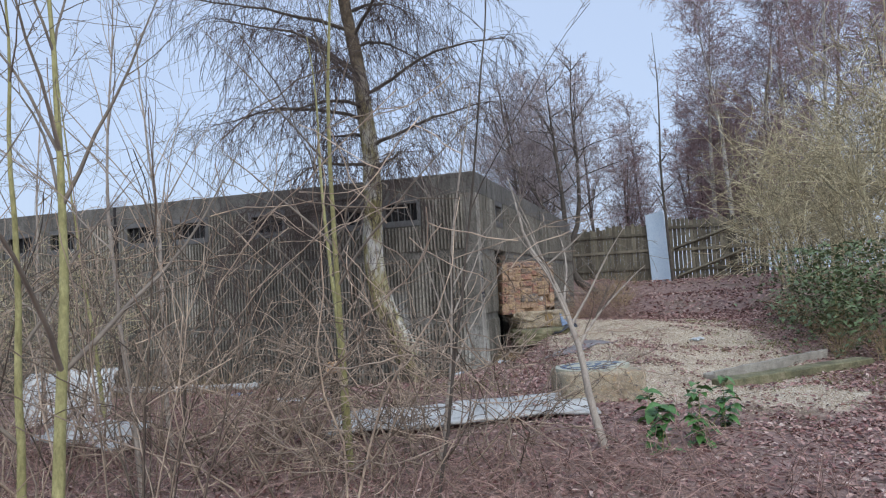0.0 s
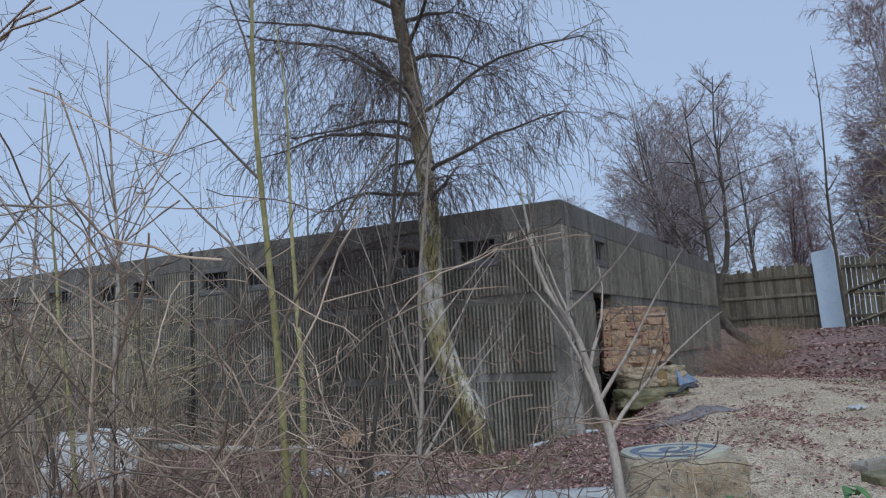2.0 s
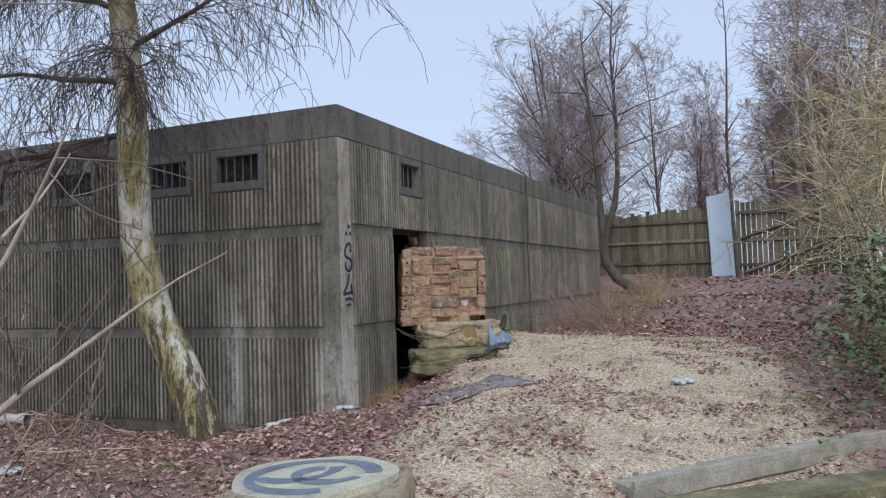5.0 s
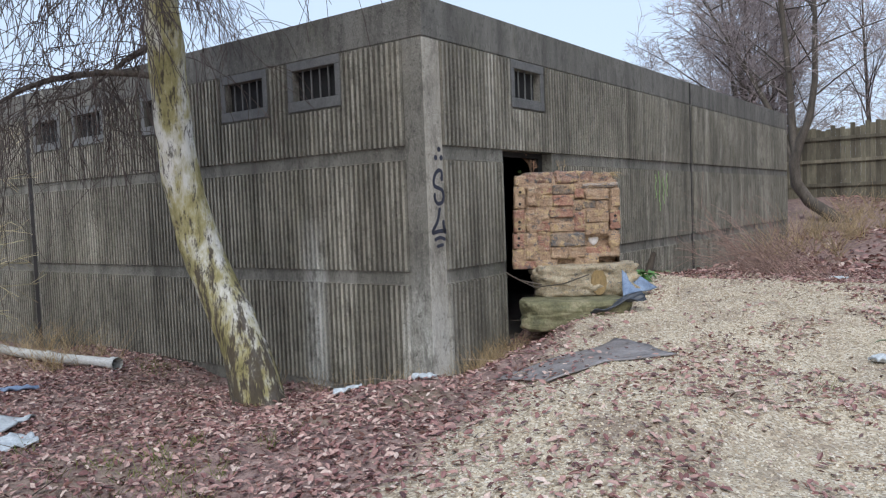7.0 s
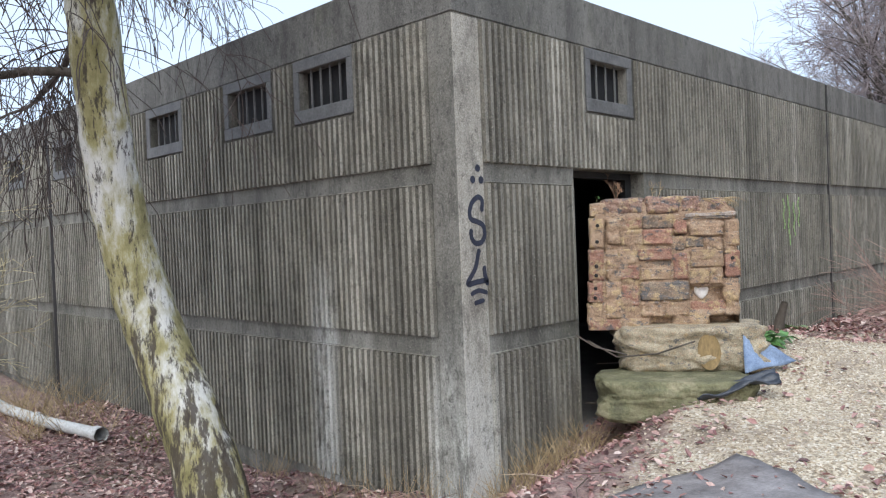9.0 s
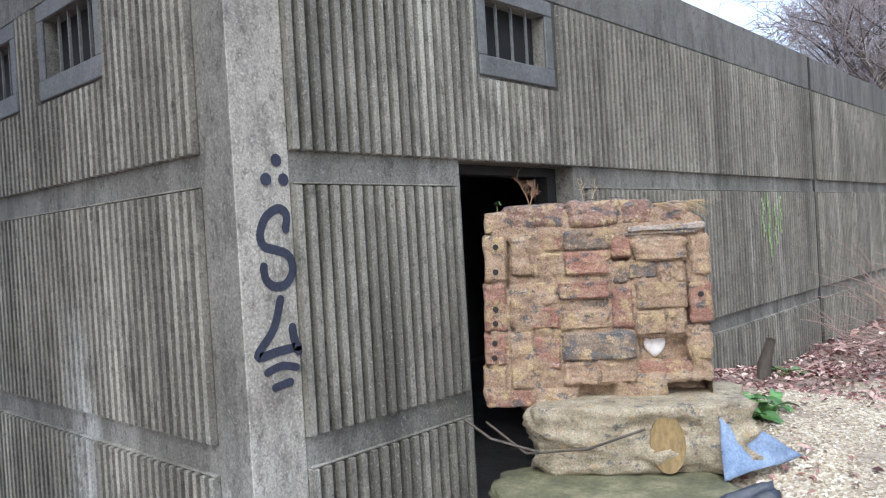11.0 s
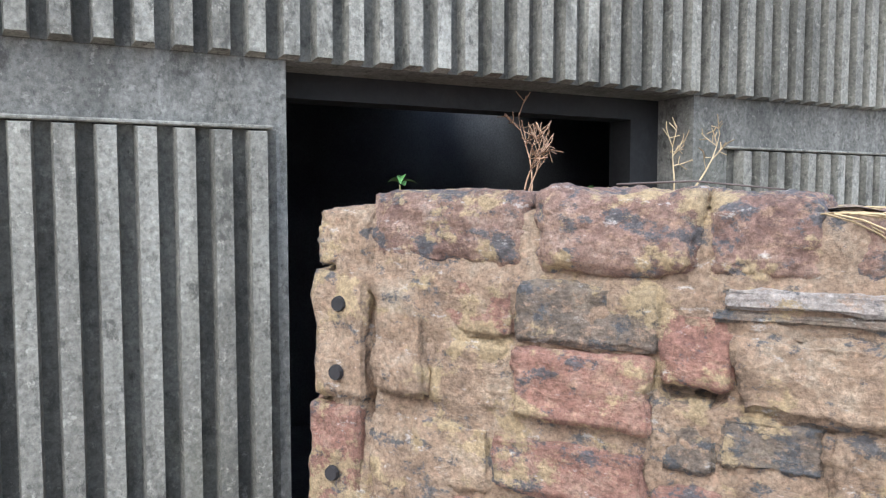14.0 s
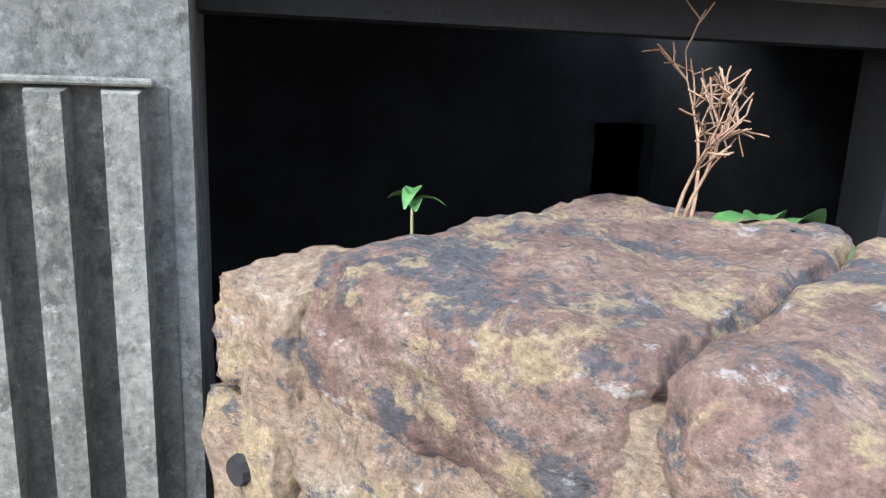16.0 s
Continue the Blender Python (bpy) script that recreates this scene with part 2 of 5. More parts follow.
def litter_mat():
    m, nt, bsdf = nodes("dead_leaves")
    src = nt.nodes.new("ShaderNodeNewGeometry").outputs["Random Per Island"]
    col = ramp(nt, src, [(0.0, (0.07, 0.034, 0.034)), (0.25, (0.2, 0.09, 0.085)), (0.55, (0.36, 0.205, 0.18)), (0.85, (0.46, 0.31, 0.27)), (1.0, (0.6, 0.48, 0.42))])
    col = mix(nt, 0.5, col, ramp(nt, noise_tex(nt, coords(nt), 70, 4), [(0.3, (0.25,) * 3), (0.7, (0.75,) * 3)]), "OVERLAY")
    nt.links.new(col, bsdf.inputs["Base Color"])
    bsdf.inputs["Roughness"].default_value = 0.42
    return m


def pebble_mat():
    m, nt, bsdf = nodes("beige_pebbles")
    src = nt.nodes.new("ShaderNodeNewGeometry").outputs["Random Per Island"]
    nt.links.new(ramp(nt, src, [(0.0, (0.26, 0.2, 0.14)), (0.4, (0.46, 0.38, 0.275)), (0.75, (0.6, 0.52, 0.4)), (1.0, (0.7, 0.65, 0.57))]), bsdf.inputs["Base Color"])
    bsdf.inputs["Roughness"].default_value = 0.7
    return m


def ground_mat():
    m, nt, bsdf = nodes("earth_litter_and_gravel")
    v = coords(nt)
    soil = ramp(nt, noise_tex(nt, v, 9, 9, 0.75), [(0.3, (0.11, 0.07, 0.064)), (0.5, (0.27, 0.18, 0.158)), (0.7, (0.45, 0.33, 0.285))])
    soil = mix(nt, ramp(nt, noise_tex(nt, v, 0.8, 4), [(0.5, (0, 0, 0)), (0.7, (0.5,) * 3)]), soil, (0.13, 0.13, 0.055))
    cell = nt.nodes.new("ShaderNodeTexVoronoi")
    cell.inputs["Scale"].default_value = 75
    nt.links.new(v, cell.inputs["Vector"])
    sep = nt.nodes.new("ShaderNodeSeparateColor")
    nt.links.new(cell.outputs["Color"], sep.inputs[0])
    grav = ramp(nt, sep.outputs[0], [(0.0, (0.26, 0.21, 0.15)), (0.4, (0.46, 0.385, 0.28)), (0.8, (0.6, 0.52, 0.4)), (1.0, (0.7, 0.65, 0.56))])
    grav = mix(nt, ramp(nt, noise_tex(nt, v, 1.6, 7, 0.7), [(0.48, (0, 0, 0)), (0.66, (0.65,) * 3)]), grav, (0.17, 0.12, 0.095))
    att = nt.nodes.new("ShaderNodeAttribute")
    att.attribute_name = "gravel"
    edge = nt.nodes.new("ShaderNodeMath")
    edge.operation = "MULTIPLY_ADD"
    nt.links.new(noise_tex(nt, v, 2.2, 8, 0.75), edge.inputs[0])
    edge.inputs[1].default_value, edge.inputs[2].default_value = 1.0, -0.5
    add = nt.nodes.new("ShaderNodeMath")
    nt.links.new(att.outputs["Fac"], add.inputs[0])
    nt.links.new(edge.outputs[0], add.inputs[1])
    nt.links.new(mix(nt, ramp(nt, add.outputs[0], [(0.4, (0, 0, 0)), (0.6, (1, 1, 1))]), soil, grav), bsdf.inputs["Base Color"])
    bsdf.inputs["Roughness"].default_value = 0.9
    hgt = mix(nt, 0.5, cell.outputs["Distance"], noise_tex(nt, v, 40, 6, 0.7))
    bump(nt, bsdf, hgt, 0.8, 0.02)
    return m


def birch_mat():
    m, nt, bsdf = nodes("birch_bark")
    base = ramp(nt, noise_tex(nt, coords(nt, (1, 1, 0.45)), 5, 8, 0.7), [(0.36, (0.2, 0.18, 0.07)), (0.47, (0.38, 0.34, 0.165)), (0.53, (0.52, 0.5, 0.38)), (0.6, (0.7, 0.69, 0.64))])
    cracks = noise_tex(nt, coords(nt, (1, 1, 0.28)), 22, 8, 0.78)
    col = mix(nt, ramp(nt, cracks, [(0.40, (0.9,) * 3), (0.455, (0, 0, 0))]), base, (0.045, 0.035, 0.028))
    pos = nt.nodes.new("ShaderNodeSeparateXYZ")
    nt.links.new(nt.nodes.new("ShaderNodeNewGeometry").outputs["Position"], pos.inputs[0])
    low = nt.nodes.new("ShaderNodeMapRange")
    low.inputs[1].default_value, low.inputs[2].default_value, low.inputs[3].default_value, low.inputs[4].default_value = -0.3, 1.3, 0.17, 0.0
    nt.links.new(pos.outputs[2], low.inputs[0])
    deep = nt.nodes.new("ShaderNodeMath")
    nt.links.new(noise_tex(nt, coords(nt, (1, 1, 0.22)), 15, 8, 0.75), deep.inputs[0])
    nt.links.new(low.outputs[0], deep.inputs[1])
    col = mix(nt, ramp(nt, deep.outputs[0], [(0.57, (0, 0, 0)), (0.63, (0.9,) * 3)]), col, (0.06, 0.045, 0.035))
    high = nt.nodes.new("ShaderNodeMapRange")
    high.inputs[1].default_value, high.inputs[2].default_value = 2.6, 4.6
    nt.links.new(pos.outputs[2], high.inputs[0])
    old = ramp(nt, noise_tex(nt, coords(nt), 12, 6, 0.7), [(0.35, (0.06, 0.045, 0.03)), (0.65, (0.2, 0.155, 0.10))])
    col = mix(nt, high.outputs[0], col, old)
    nt.links.new(col, bsdf.inputs["Base Color"])
    bsdf.inputs["Roughness"].default_value = 0.8
    bump(nt, bsdf, cracks, 0.9, 0.02)
    return m


def masonry_mat(name, stops, crusted=0.54, sooty=0.57):
    """Fired clay with ochre mortar crusts, soot and a gritty grain."""
    m, nt, bsdf = nodes(name)
    v = coords(nt)
    col = ramp(nt, noise_tex(nt, v, 9, 10, 0.8), stops)
    fleck = noise_tex(nt, coords(nt, (1.3, 1.0, 1.7)), 34, 8, 0.75)
    col = mix(nt, ramp(nt, fleck, [(0.54, (0, 0, 0)), (0.6, (0.6,) * 3)]), col, (0.47, 0.3, 0.195))
    soot = noise_tex(nt, coords(nt, (1.0, 1.0, 1.5)), 13, 10, 0.78)
    col = mix(nt, ramp(nt, soot, [(sooty, (0, 0, 0)), (sooty + 0.04, (0.85,) * 3)]), col, (0.10, 0.105, 0.115))
    crust = noise_tex(nt, coords(nt, (1.0, 1.0, 1.3)), 10, 11, 0.72)
    col = mix(nt, ramp(nt, crust, [(crusted, (0, 0, 0)), (crusted + 0.035, (0.9,) * 3)]), col, (0.46, 0.335, 0.19))
    pale = noise_tex(nt, coords(nt, (1.0, 1.0, 2.2)), 23, 8, 0.75)
    col = mix(nt, ramp(nt, pale, [(0.6, (0, 0, 0)), (0.65, (0.6,) * 3)]), col, (0.62, 0.57, 0.52))
    grain = noise_tex(nt, v, 120, 6, 0.8)
    col = mix(nt, 0.8, col, ramp(nt, grain, [(0.33, (0.18,) * 3), (0.67, (0.8,) * 3)]), "OVERLAY")
    col = mix(nt, 0.15, col, ramp(nt, nt.nodes.new("ShaderNodeObjectInfo").outputs["Random"], [(0, (0.2,) * 3), (1, (0.8,) * 3)]), "OVERLAY")
    nt.links.new(col, bsdf.inputs["Base Color"])
    bsdf.inputs["Roughness"].default_value = 0.72
    bump(nt, bsdf, mix(nt, 0.35, crust, mix(nt, 0.5, soot, grain)), 1.0, 0.035)
    return m


REDBRICK = masonry_mat("red_brick", [(0.3, (0.19, 0.09, 0.068)), (0.5, (0.35, 0.18, 0.13)), (0.7, (0.46, 0.32, 0.235))], 0.54, 0.545)
PALEBRICK = masonry_mat("pale_crusted_brick", [(0.3, (0.21, 0.135, 0.09)), (0.5, (0.37, 0.25, 0.165)), (0.7, (0.5, 0.39, 0.28))], 0.52, 0.545)
GREYBRICK = masonry_mat("grey_brick", [(0.3, (0.1, 0.085, 0.068)), (0.5, (0.22, 0.165, 0.125)), (0.7, (0.34, 0.28, 0.2))], 0.55, 0.52)
STONE = masonry_mat("maroon_brown_stone", [(0.32, (0.12, 0.07, 0.058)), (0.46, (0.24, 0.14, 0.108)), (0.56, (0.34, 0.215, 0.16)), (0.68, (0.52, 0.4, 0.32))], 0.535, 0.51)
SLATE = masonry_mat("pale_layered_slate", [(0.3, (0.27, 0.215, 0.19)), (0.5, (0.45, 0.385, 0.34)), (0.7, (0.62, 0.58, 0.55))], 0.57, 0.55)
MORTAR = masonry_mat("ochre_mortar", [(0.3, (0.2, 0.13, 0.088)), (0.5, (0.37, 0.25, 0.165)), (0.7, (0.52, 0.42, 0.31))], 0.55, 0.555)
ROCK = masonry_mat("rough_broken_concrete", [(0.3, (0.2, 0.165, 0.11)), (0.5, (0.4, 0.34, 0.24)), (0.7, (0.56, 0.5, 0.38))], 0.58, 0.56)
BIRCH = birch_mat()
LITTER, PEBBLE, GROUND = litter_mat(), pebble_mat(), ground_mat()
BLACK = mat("dark_holes", [(0.3, (0.012, 0.012, 0.012)), (0.7, (0.03, 0.025, 0.025))], 5, relief=0)
WHITE = mat("white_chalk_paint", [(0.3, (0.6, 0.56, 0.54)), (0.7, (0.75, 0.72, 0.7))], 12, relief=0.3)


# ---- mesh helpers ----
def obj_from(name, verts, faces, material, smooth=False):
    me = bpy.data.meshes.new(name)
    me.from_pydata(verts, [], faces)
    me.materials.append(material)
    if smooth:
        me.polygons.foreach_set("use_smooth", [True] * len(me.polygons))
    me.update()
    return new(name, me)


def part(name, bm, material, parent=None, label="", smooth=False):
    me = bpy.data.meshes.new(name)
    bm.to_mesh(me)
    bm.free()
    me.materials.append(material)
    if smooth:
        me.polygons.foreach_set("use_smooth", [True] * len(me.polygons))
    ob = new(name, me)
    ob.parent = parent
    return tagged(ob, label)


def box(bm, x0, x1, y0, y1, z0, z1, bevel=0.0):
    r = bmesh.ops.create_cube(bm, size=1, matrix=Matrix.Translation(((x0 + x1) / 2, (y0 + y1) / 2, (z0 + z1) / 2)) @ Matrix.Diagonal((abs(x1 - x0), abs(y1 - y0), abs(z1 - z0), 1)))
    if bevel:
        edges = {e for v in r["verts"] for e in v.link_edges}
        bmesh.ops.bevel(bm, geom=list(edges), offset=bevel, segments=1, affect="EDGES")


def thing(name, label, category, group="", kind="", at=(0, 0, 0)):
    group = group or {"bare_tree": "bare trees beyond the building", "bush": "bushes on the banks", "sapling": "saplings in the scrub", "window": "windows of the building", "nettle_clump": "weeds beside the track", "evergreen_bush": "bushes on the banks"}.get(name.split("_1")[0] if not name.startswith("window") else "window", "")
    ob = new(name)
    ob.location = at
    ob.empty_display_size = 0.1
    return tagged(ob, label, category, group, kind)


class Tubes:
    """Gathers tapered tubes into one mesh."""

    def __init__(self):
        self.v, self.f = [], []

    def add(self, pts, radii, sides=4):
        base = len(self.v)
        n = len(pts)
        side = Vector((0.31, 0.77, 0.2))
        for i, p in enumerate(pts):
            d = (pts[min(i + 1, n - 1)] - pts[max(i - 1, 0)])
            a = d.cross(side)
            if a.length < 1e-6:
                a = d.cross(Vector((1, 0, 0)))
            a.normalize()
            b = d.cross(a).normalized()
            for k in range(sides):
                w = 2 * math.pi * k / sides
                self.v.append(p + (a * math.cos(w) + b * math.sin(w)) * radii[i])
        for i in range(n - 1):
            for k in range(sides):
                k2 = (k + 1) % sides
                self.f.append((base + i * sides + k, base + i * sides + k2, base + (i + 1) * sides + k2, base + (i + 1) * sides + k))

    def mesh(self, name, material, parent=None, smooth=True):
        ob = obj_from(name, self.v, self.f, material, smooth)
        ob.parent = parent
        return ob


def rand_dir(rng, up=0.0):
    v = Vector(rng.normal(size=3))
    v.normalize()
    v.z += up
    return v.normalized()


def sprout(tubes, rng, p, d, length, r, levels, kids, droop=0.0, wobble=0.18, steps=5, sides=4, shrink=0.55, spread=0.8, thin=None, tip=0.0012):
    """A limb with limbs of its own; the last levels go into thin."""
    pts, rad, q, way = [p.copy()], [r], p.copy(), d.copy()
    for i in range(steps):
        way = (way + rand_dir(rng) * wobble + Vector((0, 0, -droop))).normalized()
        q = q + way * (length / steps)
        pts.append(q.copy())
        rad.append(max(r * (1 - (i + 1) / steps * 0.85), tip))
    (thin if thin is not None and levels <= 1 else tubes).add(pts, rad, sides if levels > 1 else 3)
    if levels <= 0:
        return
    for k in range(kids[0]):
        f = rng.uniform(0.2, 1.0)
        i = min(int(f * steps), steps - 1)
        start = pts[i].lerp(pts[i + 1], f * steps - i)
        axis = (pts[i + 1] - pts[i]).normalized()
        out = (axis * (1 - spread * 0.5) + rand_dir(rng) * spread).normalized()
        sprout(tubes, rng, start, out, length * shrink * rng.uniform(0.6, 1.15), max(rad[i] * 0.5, tip), levels - 1, kids[1:], droop * 1.6, wobble, max(3, steps - 1), max(3, sides - 1), shrink, spread, thin, tip)


# ---- ground ----
LEVELS = [(0.3, -0.5, -0.26), (0.8, 2, -0.26), (1.0, 3.2, -0.26), (1.75, 5.4, -0.2), (1.4, 6.4, -0.16), (0.9, 7.2, -0.08), (0, 9.3, 0.08), (-0.3, 10.3, 0.19), (-0.65, 11.1, 0.2),
          (-0.95, 12, 0.26), (-1.5, 12.5, 0.28), (0.43, 11.6, 0.07), (-1.85, 9.5, -0.05), (-4.3, 9.3, -0.25), (-0.45, 13.5, 0.34), (0.85, 10.2, -0.03), (-1.65, 8.5, -0.07), (-7.7, 10.6, -0.36)]
LEVELS += [(0.6, 17.4, 0.2), (-1.4, 13.6, 0.42), (-1.8, 14.2, 0.46), (-2.4, 17.1, 0.12), (-1.6, 15.3, 0.33), (-2.5, 11.5, -0.37), (-3.7, 11.3, -0.46), (-5, 11.4, -0.52), (-9.6, 11.4, -0.5),
           (-15, 11, -0.5), (-2.4, 12.3, -0.2), (-3.2, 10.1, -0.2), (-2.4, 20, 0.1), (-2.4, 24.7, 0.3), (0, 31, 0.95), (3, 31, 1.0), (-3, 31, 1.15), (1, 24, 0.55), (4, 20, 0.7), (6, 10, 0.4)]
LEVELS += [(4, 7, 0.0), (8, 16, 1.2), (-2, 5, -0.32), (-5, 5, -0.35), (-9, 7, -0.4), (-3, -1, -0.3), (4, 1, -0.15), (-1.9, 10.7, -0.02), (-1.5, 11.6, 0.1), (-2.2, 13.9, 0.4), (1.0, 8.9, -0.14), (1.7, 9.5, -0.12), (2.2, 10.4, -0.06)]
LV = np.array(LEVELS)


def ground_z(x, y):
    x, y = np.atleast_1d(np.asarray(x, float)), np.atleast_1d(np.asarray(y, float))
    d2 = (x[:, None] - LV[None, :, 0]) ** 2 + (y[:, None] - LV[None, :, 1]) ** 2
    w = 1 / (d2 + 0.12) ** 1.6
    z = (w * LV[None, :, 2]).sum(1) / w.sum(1)
    z = z + 0.018 * np.sin(3.1 * x + 1.3 * np.sin(2.3 * y)) * np.cos(2.7 * y) + 0.008 * np.sin(9.1 * x + y) * np.cos(8.3 * y - x)
    inside = (x < X - 0.06) & (x > -26) & (y > Y + 0.06) & (y < E_END)
    return np.where(inside, -0.75, z)


def gz(x, y):
    return float(ground_z(x, y)[0])


def gravel_amount(x, y):
    """One on the gravel track, nought on the leaf-strewn soil."""
    x, y = np.asarray(x, float), np.asarray(y, float)
    left = np.interp(y, [6.0, 8.0, 9.2, 10.4, 11.4, 12.6, 13.2, 16, 22], [0.6, -0.5, -1.0, -1.2, -1.4, -1.7, -2.3, -1.5, -0.5])
    right = np.interp(y, [3, 6.0, 8, 10, 13, 16, 22], [2.4, 2.4, 2.2, 2.0, 1.7, 1.2, 1.2])
    inside = np.minimum(x - left, right - x)
    along = np.clip((y - 6.3) / 1.5, 0, 1) * np.clip((19 - y) / 5, 0, 1)
    return np.clip(0.5 + inside * 1.1, 0, 1) * along


def axis_steps(lo, hi, fine, grow, far):
    a = list(np.arange(lo, hi, fine))
    s, p = fine, a[-1]
    while p < far:
        s *= grow
        p += s
        a.append(p)
    s, p = fine, lo
    while p > -far:
        s *= grow
        p -= s
        a.insert(0, p)
    return np.array(a)


gx, gy = axis_steps(-9.0, 4.5, 0.11, 1.22, 900), axis_steps(2.0, 17.0, 0.11, 1.22, 900)
GX, GY = np.meshgrid(gx, gy)
gzv = np.concatenate([ground_z(a, b) for a, b in zip(GX, GY)])
nx = len(gx)
gfaces = [(r * nx + c, r * nx + c + 1, (r + 1) * nx + c + 1, (r + 1) * nx + c) for r in range(len(gy) - 1) for c in range(nx - 1)]
ground = obj_from("ground", np.column_stack([GX.ravel(), GY.ravel(), gzv]).tolist(), gfaces, GROUND, True)
tagged(ground, "leaf-strewn soil with a rising beige gravel track", "ground", kind="structure")
att = ground.data.attributes.new("gravel", "FLOAT", "POINT")
att.data.foreach_set("value", gravel_amount(GX.ravel(), GY.ravel()).astype(np.float32))

# ---- the concrete building ----
JOINTS_S = (-9.56, -16.5)
JOINT_E = 18.2
HOLES_S = [(-4.14, -3.57), (-5.17, -4.58), (-6.67, -6.07), (-8.25, -7.63), (-9.3, -8.7)]
HOLES_S += [(a - 6.94, b - 6.94) for a, b in HOLES_S]
HOLE_E = (12.95, 13.47)
HZ0, HZ1 = 2.33, 2.62
T = 0.28


def wall_segments(bm, put, lo, hi, gaps, z_lo, z_hi, g0, g1):
    """Wall between lo and hi, from z_lo to z_hi, with gaps from g0 to g1."""
    put(bm, lo, hi, z_lo, g0)
    put(bm, lo, hi, g1, z_hi)
    edge = lo
    for a, b in sorted(gaps):
        put(bm, edge, a, g0, g1)
        edge = b
    put(bm, edge, hi, g0, g1)


def put_e(bm, a, b, z0, z1):
    if b > a and z1 > z0:
        box(bm, X - T, X, a, b, z0, z1)


def put_s(bm, a, b, z0, z1):
    if b > a and z1 > z0:
        box(bm, a, b, Y, Y + T, z0, z1)


bm = bmesh.new()
put_e(bm, Y, DOOR0, -0.8, UP_BOT)
put_e(bm, DOOR1, E_END, -0.8, UP_BOT)
put_e(bm, DOOR0, DOOR1, -0.8, -0.25)
wall_segments(bm, put_e, Y, E_END, [HOLE_E], UP_BOT, ROOF, HZ0, HZ1)
wall_east = part("wall_east", bm, CONCRETE)
tagged(wall_east, "stained grey ribbed concrete wall with a dark doorway", "wall", kind="structure")
bm = bmesh.new()
wall_segments(bm, put_s, S_END, X - T, HOLES_S, -0.8, ROOF, HZ0, HZ1)
wall_south = part("wall_south", bm, CONCRETE)
tagged(wall_south, "stained grey ribbed concrete wall with barred windows", "wall", kind="structure")
for nm, dims in (("wall_north", (S_END, X - T, E_END - T, E_END)), ("wall_west", (S_END, S_END + T, Y + T, E_END - T))):
    bm = bmesh.new()
    box(bm, *dims, -0.8, ROOF)
    tagged(part(nm, bm, CONCRETE), "plain grey concrete wall", "wall", kind="structure")
bm = bmesh.new()
box(bm, S_END + T, X - T, Y + T, E_END - T, -0.8, -0.26)
tagged(part("floor", bm, INSIDE), "dark bare concrete floor", "floor", kind="structure")
bm = bmesh.new()
box(bm, S_END + T, -6.95, Y + T, E_END - T, 2.66, ROOF - 0.03)
box(bm, -6.55, X - T, Y + T, E_END - T, 2.66, ROOF - 0.03)
box(bm, -6.95, -6.55, Y + T, 15.15, 2.66, ROOF - 0.03)
box(bm, -6.95, -6.55, 15.75, E_END - T, 2.66, ROOF - 0.03)
tagged(part("ceiling", bm, INSIDE), "dark bare concrete ceiling", "ceiling", kind="structure")
bm = bmesh.new()
box(bm, -7.2, -7.0, Y + T, 15.25, -0.26, 2.66)
box(bm, -7.2, -7.0, 15.75, E_END - T, -0.26, 2.66)
box(bm, -7.2, -7.0, 15.25, 15.75, 1.34, 2.66)
tagged(part("wall_inner", bm, INSIDE), "grey inner wall with a dark opening", "wall", kind="structure")

# dark plates added behind the ribs with groove shade in their colour, fascia, corner pilaster, joints
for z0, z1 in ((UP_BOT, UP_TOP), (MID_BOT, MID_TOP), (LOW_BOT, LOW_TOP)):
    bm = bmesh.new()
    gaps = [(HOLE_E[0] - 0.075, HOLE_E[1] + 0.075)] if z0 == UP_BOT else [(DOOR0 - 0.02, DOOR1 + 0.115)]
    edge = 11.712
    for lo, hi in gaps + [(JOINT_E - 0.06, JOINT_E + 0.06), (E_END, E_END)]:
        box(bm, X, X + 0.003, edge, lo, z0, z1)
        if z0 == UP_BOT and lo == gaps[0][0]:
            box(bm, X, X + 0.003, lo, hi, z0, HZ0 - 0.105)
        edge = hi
    part("rib_backing", bm, GROOVE, wall_east, "concrete between the ribs, darkened for shade")
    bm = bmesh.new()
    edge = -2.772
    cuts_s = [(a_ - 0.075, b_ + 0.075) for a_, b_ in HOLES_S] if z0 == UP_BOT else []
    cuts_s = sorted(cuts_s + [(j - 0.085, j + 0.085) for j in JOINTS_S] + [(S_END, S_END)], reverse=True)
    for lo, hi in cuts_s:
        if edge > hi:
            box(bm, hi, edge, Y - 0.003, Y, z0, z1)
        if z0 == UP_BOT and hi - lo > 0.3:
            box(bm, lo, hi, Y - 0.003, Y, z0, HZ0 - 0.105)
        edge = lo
    part("rib_backing", bm, GROOVE, wall_south, "concrete between the ribs, darkened for shade")
bm = bmesh.new()
box(bm, X, X + 0.009, Y - 0.009, E_END, UP_TOP + 0.012, ROOF + 0.012, 0.004)
tagged(part("fascia", bm, FASCIA, wall_east), "smooth dark grey concrete fascia")
bm = bmesh.new()
box(bm, S_END, X, Y - 0.009, Y, UP_TOP + 0.012, ROOF + 0.012, 0.004)
tagged(part("fascia", bm, FASCIA, wall_south), "smooth dark grey concrete fascia")
bm = bmesh.new()
box(bm, X, X + 0.006, Y - 0.006, 11.70, -0.6, UP_TOP, 0.003)
tagged(part("pilaster", bm, PILASTER, wall_east), "paler plain concrete corner strip")
bm = bmesh.new()
box(bm, -2.765, X, Y - 0.006, Y, -0.6, UP_TOP, 0.003)
tagged(part("pilaster", bm, CONCRETE, wall_south), "plain concrete corner strip")
bm = bmesh.new()
